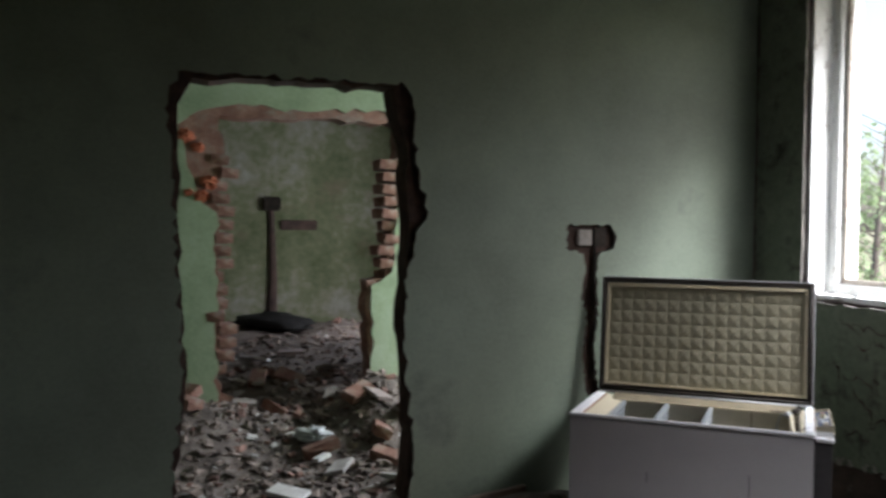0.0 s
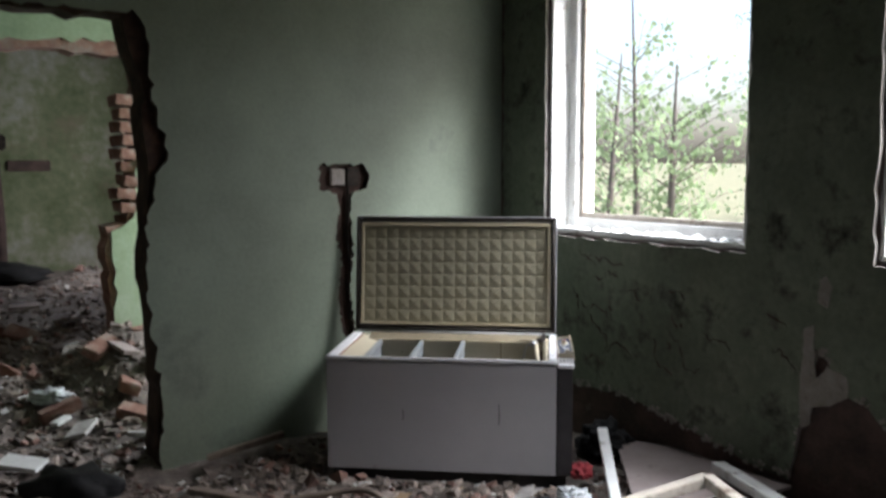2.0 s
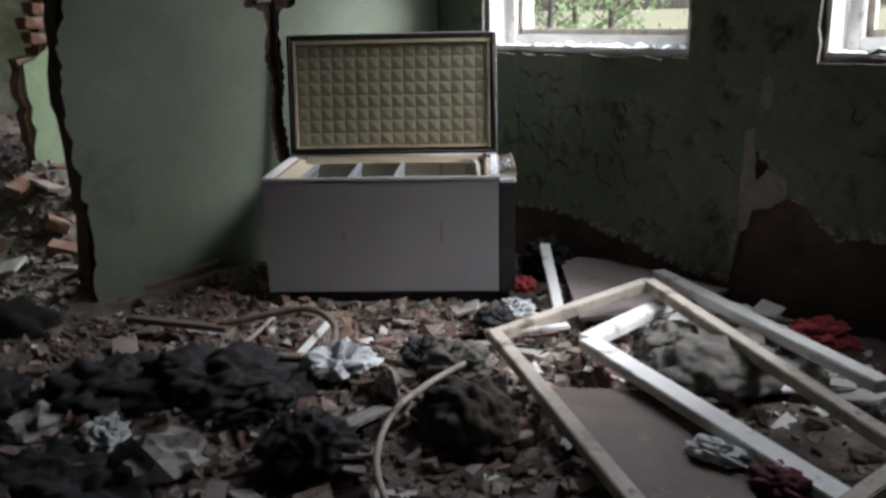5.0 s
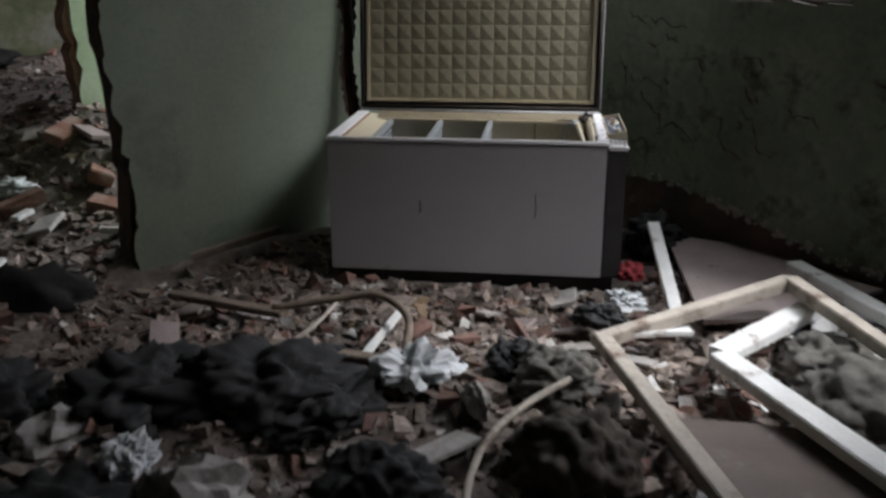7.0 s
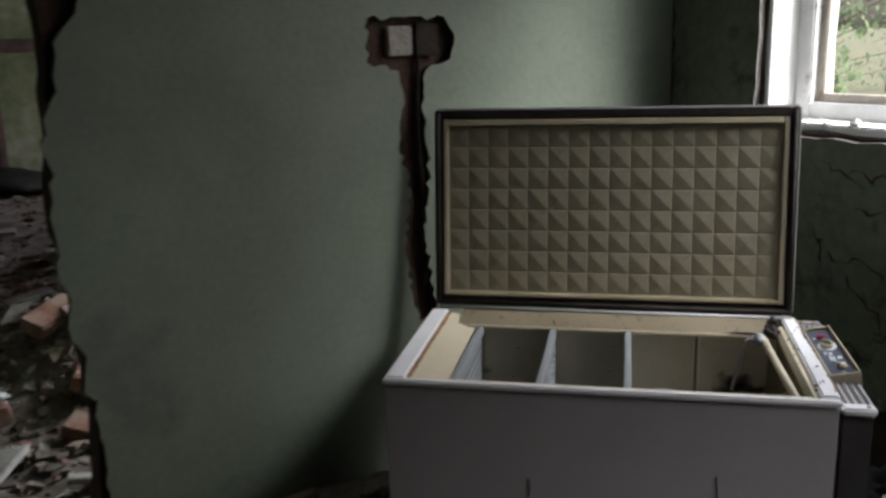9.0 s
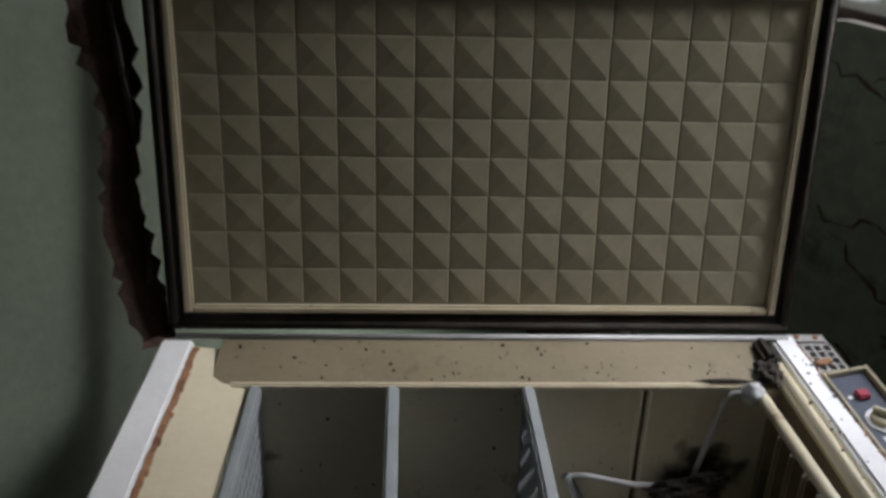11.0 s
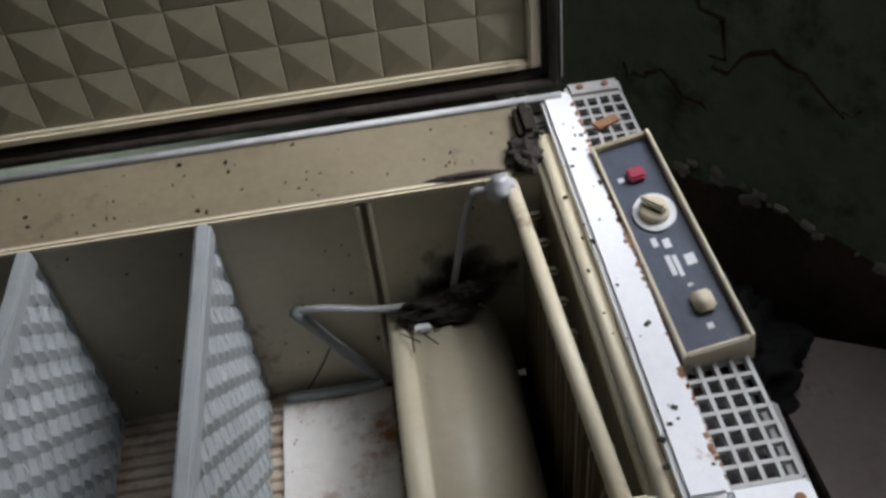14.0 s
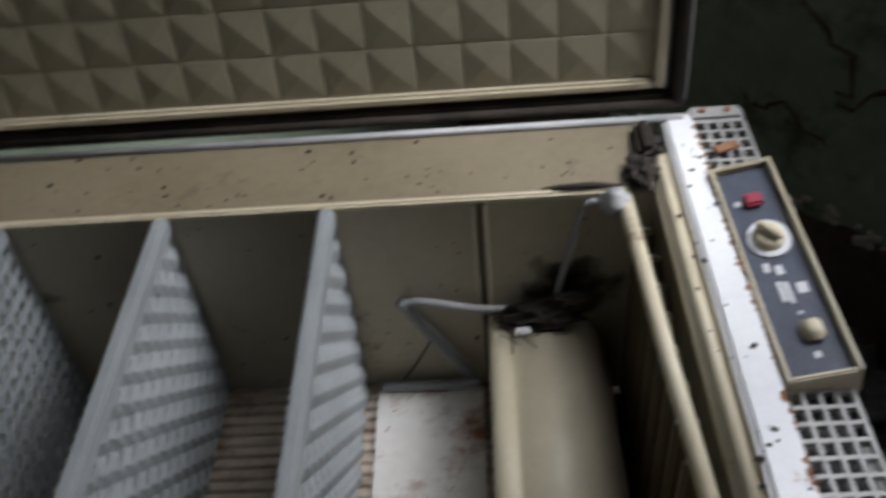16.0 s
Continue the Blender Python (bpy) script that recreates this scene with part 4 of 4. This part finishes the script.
for name, at, rad, mat, seed, rough, folds, label, cat in (
    ("plastic_bag", (0.49, -0.93, 0.03), (0.12, 0.09, 0.075), PLASTIC, 1, 0.6, 0.4, "crumpled white plastic bag on rubble", "bag"),
    ("plastic_bag", (0.93, -0.92, 0.03), (0.11, 0.12, 0.08), CLOTH_GREY, 2, 0.4, 0.6, "crumpled grey bag on rubble", "bag"),
    ("plastic_bag", (0.80, -0.80, 0.02), (0.09, 0.08, 0.06), CLOTH_BLACK, 3, 0.4, 0.6, "crumpled dark bag on rubble", "bag"),
    ("plastic_bag", (1.08, -0.42, 0.02), (0.09, 0.06, 0.05), CLOTH_BLACK, 4, 0.4, 0.6, "small dark bag on rubble", "bag"),
    ("plastic_bag", (1.18, -0.25, 0.02), (0.07, 0.05, 0.04), PLASTIC, 9, 0.6, 0.4, "crumpled clear film on rubble", "bag"),
    ("black_cloth", (0.02, -1.02, -0.02), (0.30, 0.20, 0.12), CLOTH_BLACK, 5, 0.4, 0.7, "heap of black cloth on the floor", "cloth"),
    ("black_cloth", (0.28, -1.12, -0.02), (0.20, 0.10, 0.07), CLOTH_BLACK, 6, 0.4, 0.7, "heap of black cloth on the floor", "cloth"),
    ("black_cloth", (-0.36, -1.1, -0.02), (0.26, 0.2, 0.10), CLOTH_BLACK, 7, 0.4, 0.7, "heap of black cloth on the floor", "cloth"),
    ("black_cloth", (-0.2, -1.75, -0.04), (0.26, 0.2, 0.08), CLOTH_BLACK, 17, 0.4, 0.7, "heap of black cloth on the floor", "cloth"),
    ("sack", (0.98, -1.36, 0.0), (0.17, 0.15, 0.14), SACKING, 8, 0.25, 0.3, "bulging dusty sack on rubble", "sack"),
    ("sack", (0.50, -1.52, -0.01), (0.15, 0.13, 0.10), CLOTH_BLACK, 18, 0.3, 0.5, "dark crumpled sack on rubble", "sack"),
    ("plaster_lump", (0.05, -1.62, 0.0), (0.13, 0.11, 0.10), STONE, 10, 0.5, 0.0, "pale angular lump of plaster", "rubble"),
    ("plaster_lump", (-0.45, -1.35, 0.0), (0.12, 0.10, 0.05), STONE, 11, 0.5, 0.0, "flat lump of plaster", "rubble"),
    ("plaster_lump", (0.70, -1.12, 0.03), (0.07, 0.03, 0.07), STONE, 12, 0.4, 0.0, "upright shard of plaster", "rubble"),
    ("rag", (-0.17, -1.50, 0.02), (0.06, 0.07, 0.06), PLASTIC, 13, 0.5, 0.7, "white rag on dark cloth", "cloth"),
    ("black_cloth", (-0.75, -1.75, -0.03), (0.34, 0.26, 0.11), CLOTH_BLACK, 41, 0.4, 0.7, "heap of black cloth on the floor", "cloth"),
    ("black_cloth", (-0.75, -1.25, -0.03), (0.22, 0.18, 0.12), CLOTH_BLACK, 43, 0.4, 0.7, "heap of black cloth on the floor", "cloth"),
    ("plastic_bag", (1.72, -1.62, 0.04), (0.08, 0.05, 0.03), PLASTIC, 44, 0.6, 0.5, "crumpled white plastic on a brown board", "bag"),
    ("cushion", (1.86, -0.98, 0.02), (0.24, 0.20, 0.12), CLOTH_GREY, 14, 0.25, 0.35, "dusty grey folded cushion inside the sash", "cushion"),
    ("cushion", (1.78, -0.72, 0.02), (0.16, 0.14, 0.09), CLOTH_GREY, 15, 0.25, 0.35, "dusty grey folded cushion inside the sash", "cushion"),
    ("red_cloth", (1.86, -1.78, 0.03), (0.09, 0.07, 0.045), MAROON, 16, 0.4, 0.6, "dark red crumpled cloth", "cloth"),
    ("red_cloth", (2.32, -0.72, 0.05), (0.13, 0.12, 0.07), RED, 19, 0.4, 0.6, "bright red crumpled cloth by the wall", "cloth"),
    ("red_cloth", (1.22, 0.05, 0.03), (0.07, 0.05, 0.04), RED, 20, 0.4, 0.6, "small red rag beside the freezer", "cloth"),
    ("black_cloth", (1.36, 0.55, 0.0), (0.13, 0.12, 0.12), CLOTH_BLACK, 21, 0.4, 0.7, "black cloth in the gap by the wall", "cloth"),
):
    lone(name, blob(rad, 0.4, rough, seed, 4 if mat is PLASTIC else 3 if mat is STONE else 5, 2.5, folds), mat, pose(*at, 0, 0, seed * 40), label, cat, mat not in (PLASTIC, STONE))

lone("cable", tube(bend([(1.0, -0.98, 0.08), (0.85, -1.12, 0.05), (0.74, -1.35, 0.04), (0.72, -1.65, 0.03), (0.80, -1.95, 0.03), (0.92, -2.2, 0.03)]), 0.011, 8), SASH, None, "pale stiff cable curling over rubble", "cable", True)
lone("hose", tube(bend([(-0.1, -0.5, 0.04), (0.12, -0.48, 0.08), (0.3, -0.5, 0.11), (0.42, -0.62, 0.08), (0.44, -0.82, 0.03)]), 0.014, 8), WOOD, None, "grey hose arched over rubble", "hose", True)
lone("hose", tube(bend([(0.02, -0.82, 0.03), (0.1, -0.7, 0.06), (0.14, -0.55, 0.08), (0.13, -0.45, 0.05)]), 0.008, 8), SASH, None, "yellowed thin hose on rubble", "hose", True)

# white sheets of paint and plaster under the window
for i in range(60):
    s = rng.uniform(0.03, 0.13)
    x, y = rng.uniform(1.80, 2.40), rng.uniform(-1.1, 0.05)
    if 0.669 * (y - 1.36) + 0.743 * (x - 0.84) > -0.12:
        continue
    lone("plaster_sheet", box(-s, -s * 0.6, -0.005, s, s * 0.6, 0.005, 0.002), FLAKING if i % 3 else CHALK, pose(x, y, rubble_height((x, y)) + 0.05, rng.uniform(-18, 18), rng.uniform(-18, 18), rng.uniform(0, 180)), "white sheet of fallen plaster under the window", "rubble", group="fallen plaster sheets")
for i in range(40):
    s = rng.uniform(0.03, 0.10)
    x, y = rng.uniform(-0.6, 1.3), rng.uniform(-1.9, -0.15)
    lone("plaster_sheet", box(-s, -s * rng.uniform(0.4, 0.9), -0.006, s, s * 0.6, 0.006, 0.002), (STONE, CHIPS, BOARD, CHALK)[i % 4], pose(x, y, rubble_height((x, y)) + 0.03, rng.uniform(-18, 18), rng.uniform(-18, 18), rng.uniform(0, 180)), "flat shard of fallen plaster on the floor", "rubble", group="fallen plaster shards")

# ---------------------------------------------------------------- next rooms
def in_room(x, y, up=0.0):
    p = R @ Vector((x, y, 0))
    return Vector((p.x, p.y, rubble_height(p) + up))


brick_mesh = None
for i in range(46):
    if i < 34:
        side = i % 2
        z = 0.5 + (i // 2) * 0.088
        if side == 0 and z < 1.1 or z > 2.1:
            continue
        x = (-1.80 if side == 0 else -2.97) + rng.uniform(-0.05, 0.03) * (1 if side == 0 else -1)
        m = R @ pose(x, 1.92 + rng.uniform(-0.03, 0.03), z, rng.uniform(-3, 3), rng.uniform(-4, 4), rng.uniform(-8, 8))
    else:
        x, y = rng.choice(((-3.05, 1.45), (-2.0, 1.4), (-2.05, 1.0), (-2.5, 2.6)))
        p = in_room(x + rng.gauss(0, 0.2), y + rng.gauss(0, 0.25), 0.03)
        m = Matrix.Translation(p) @ pose(0, 0, 0, rng.uniform(-30, 30), rng.uniform(-30, 30), rng.uniform(0, 180))
    if brick_mesh is None:
        bb = box(-0.06, -0.11, -0.032, 0.06, 0.11, 0.032, 0.006)
        for v in bb.verts:
            v.co += Vector([rng.uniform(-0.006, 0.006) for _ in range(3)])
        brick_mesh = bpy.data.meshes.new("brick")
        bb.to_mesh(brick_mesh)
        bb.free()
        brick_mesh.materials.append(BRICK)
    b = new("brick", brick_mesh)
    b.matrix_basis = m
    if i < 34:
        b.parent = MIDDLE_WALL
        b.matrix_parent_inverse = MIDDLE_WALL.matrix_basis.inverted()
    else:
        tagged(b, "loose broken brick on the rubble", "brick", "bricks")
for x, z, s in ((-3.2, 2.05, 0.07), (-3.12, 1.98, 0.05), (-3.05, 1.75, 0.07), (-3.1, 1.66, 0.06), (-3.18, 1.68, 0.04)):
    lone("brick", blob((s * 0.8, 0.03, s * 0.6), 1, 0.7, int(x * 10), 3, 4), BRICK_RED, R @ pose(x, 1.81, z), "raw red broken brick in the wall", "brick", group="bricks")
pipe = empty("wall_chase", R @ pose(-1.9, 6.49, 0.3), "dark rusty chase down the far wall with a black box", "pipe")
part("chase", tube([(0, 0, 0), (0.02, 0, 0.5), (-0.01, 0, 1.4)], [0.07, 0.05, 0.035], 8), RAW, pipe)
part("junction_box", box(-0.12, -0.06, 1.33, 0.1, 0.0, 1.5, 0.02), GASKET, pipe, "black junction box")
part("side_chase", box(0.1, -0.02, 1.1, 0.55, 0.0, 1.22, 0.01), RAW, pipe)
for i in range(16):
    p = in_room(rng.uniform(-2.9, -2.0), rng.uniform(0.4, 4.5), 0.05)
    s = rng.uniform(0.04, 0.12)
    lone("plaster_sheet", box(-s, -s * 0.5, -0.012, s, s * 0.5, 0.012, 0.004), (CHALK, STONE, FLAKING, BOARD)[i % 4], Matrix.Translation(p) @ pose(0, 0, 0, rng.uniform(-15, 15), rng.uniform(-15, 15), rng.uniform(0, 180)), "slab of fallen plaster on the rubble of the next room", "rubble", group="fallen plaster slabs")
lone("plastic_bag", blob((0.11, 0.08, 0.05), 0.4, 0.6, 31, 4, 3.5, 0.8), PLASTIC, Matrix.Translation(in_room(-2.45, 1.2, 0.03)), "white plastic litter in the next room", "bag", True)
lone("black_cloth", blob((0.45, 0.25, 0.14), 0.4, 0.4, 32, 3, 2.5, 0.6), CLOTH_BLACK, Matrix.Translation(in_room(-1.95, 6.0, 0.03)), "dark bundle of cloth by the far wall", "cloth", True)
lone("black_cloth", blob((0.25, 0.12, 0.12), 0.4, 0.4, 33, 3, 2.5, 0.6), CLOTH_BLACK, Matrix.Translation(in_room(-2.6, 0.05, 0.0)), "black cloth in the doorway", "cloth", True)

# ---------------------------------------------------------------- outdoors
g = bmesh.new()
bmesh.ops.create_grid(g, x_segments=2, y_segments=2, size=400)
structure(obj("ground", g, GRASS, at=R @ pose(0, 0, -0.35)), "grassy forest floor outside", "ground")


def tree(x, y, high, spread, leaf, conifer, seed):
    r = random.Random(seed)
    t = empty("tree", R @ pose(x, y, -0.4), "tall dark spruce outside the window" if conifer else "slender birch outside the window", "tree", "trees outside")
    lean = r.uniform(-0.4, 0.4)
    wood = tube([(0, 0, 0), (lean * 0.3, 0, high * 0.4), (lean, 0, high)], [0.09, 0.06, 0.015], 8)
    verts, faces = [], []
    for i in range(34):
        h = high * (0.06 + 0.92 * (i / 46))
        a = r.uniform(0, 6.3)
        n = spread * ((1 - h / high) * 0.9 + 0.1) if conifer else spread * r.uniform(0.4, 1.0) * (0.5 + 0.6 * math.sin(3.0 * h / high))
        base = Vector((lean * h / high, 0, h))
        tip = base + Vector((math.cos(a) * n, math.sin(a) * n, -0.25 * n if conifer else 0.5 * n))
        tube([base, base.lerp(tip, 0.5) + Vector((0, 0, 0.05)), tip], [0.014, 0.009, 0.003], 5, wood)
        for j in range(24):
            q = base.lerp(tip, r.uniform(0.15, 1.05)) + Vector([r.gauss(0, 0.11 * n ** 0.5) for _ in range(3)])
            s = r.uniform(0.03, 0.09)
            m = Matrix.LocRotScale(q, Euler((r.uniform(0, 6), r.uniform(0, 6), r.uniform(0, 6))), (s, s * (0.35 if conifer else 0.7), 1))
            o = len(verts)
            verts += [m @ Vector(c) for c in ((-1, 0, 0), (0, -1, 0), (1, 0, 0), (0, 1, 0))]
            faces.append((o, o + 1, o + 2, o + 3))
    part("trunk", wood, BARK, t)
    me = bpy.data.meshes.new("crown")
    me.from_pydata(verts, [], faces)
    me.materials.append(leaf)
    c = new("crown", me)
    c.parent = t


tree_rng = random.Random(12)
spots = [(5.6, -3.6, 8, 1.9, True), (7.0, 2.0, 2.2, 1.0, False), (8.5, 3.6, 2.6, 1.2, False)]
spots += [(9.0, 6.5, 3.6, 1.7, False), (10.5, 9.5, 4.2, 1.8, False), (12.5, 10.5, 6.0, 2.0, False), (8.5, -1.6, 3.4, 1.6, False), (10.5, 0.2, 4.2, 1.8, True), (9.5, -3.4, 4.0, 1.7, False), (13.0, 13.0, 6.0, 2.0, True)]
spots += [(tree_rng.uniform(11, 30), tree_rng.uniform(-6, 22), tree_rng.uniform(7, 13), tree_rng.uniform(1.7, 2.6), tree_rng.random() < 0.5) for _ in range(5)]
for i, (x, y, h, s, con) in enumerate(spots):
    tree(x, y, h, s, LEAF if con else LEAF2, con, 50 + i)
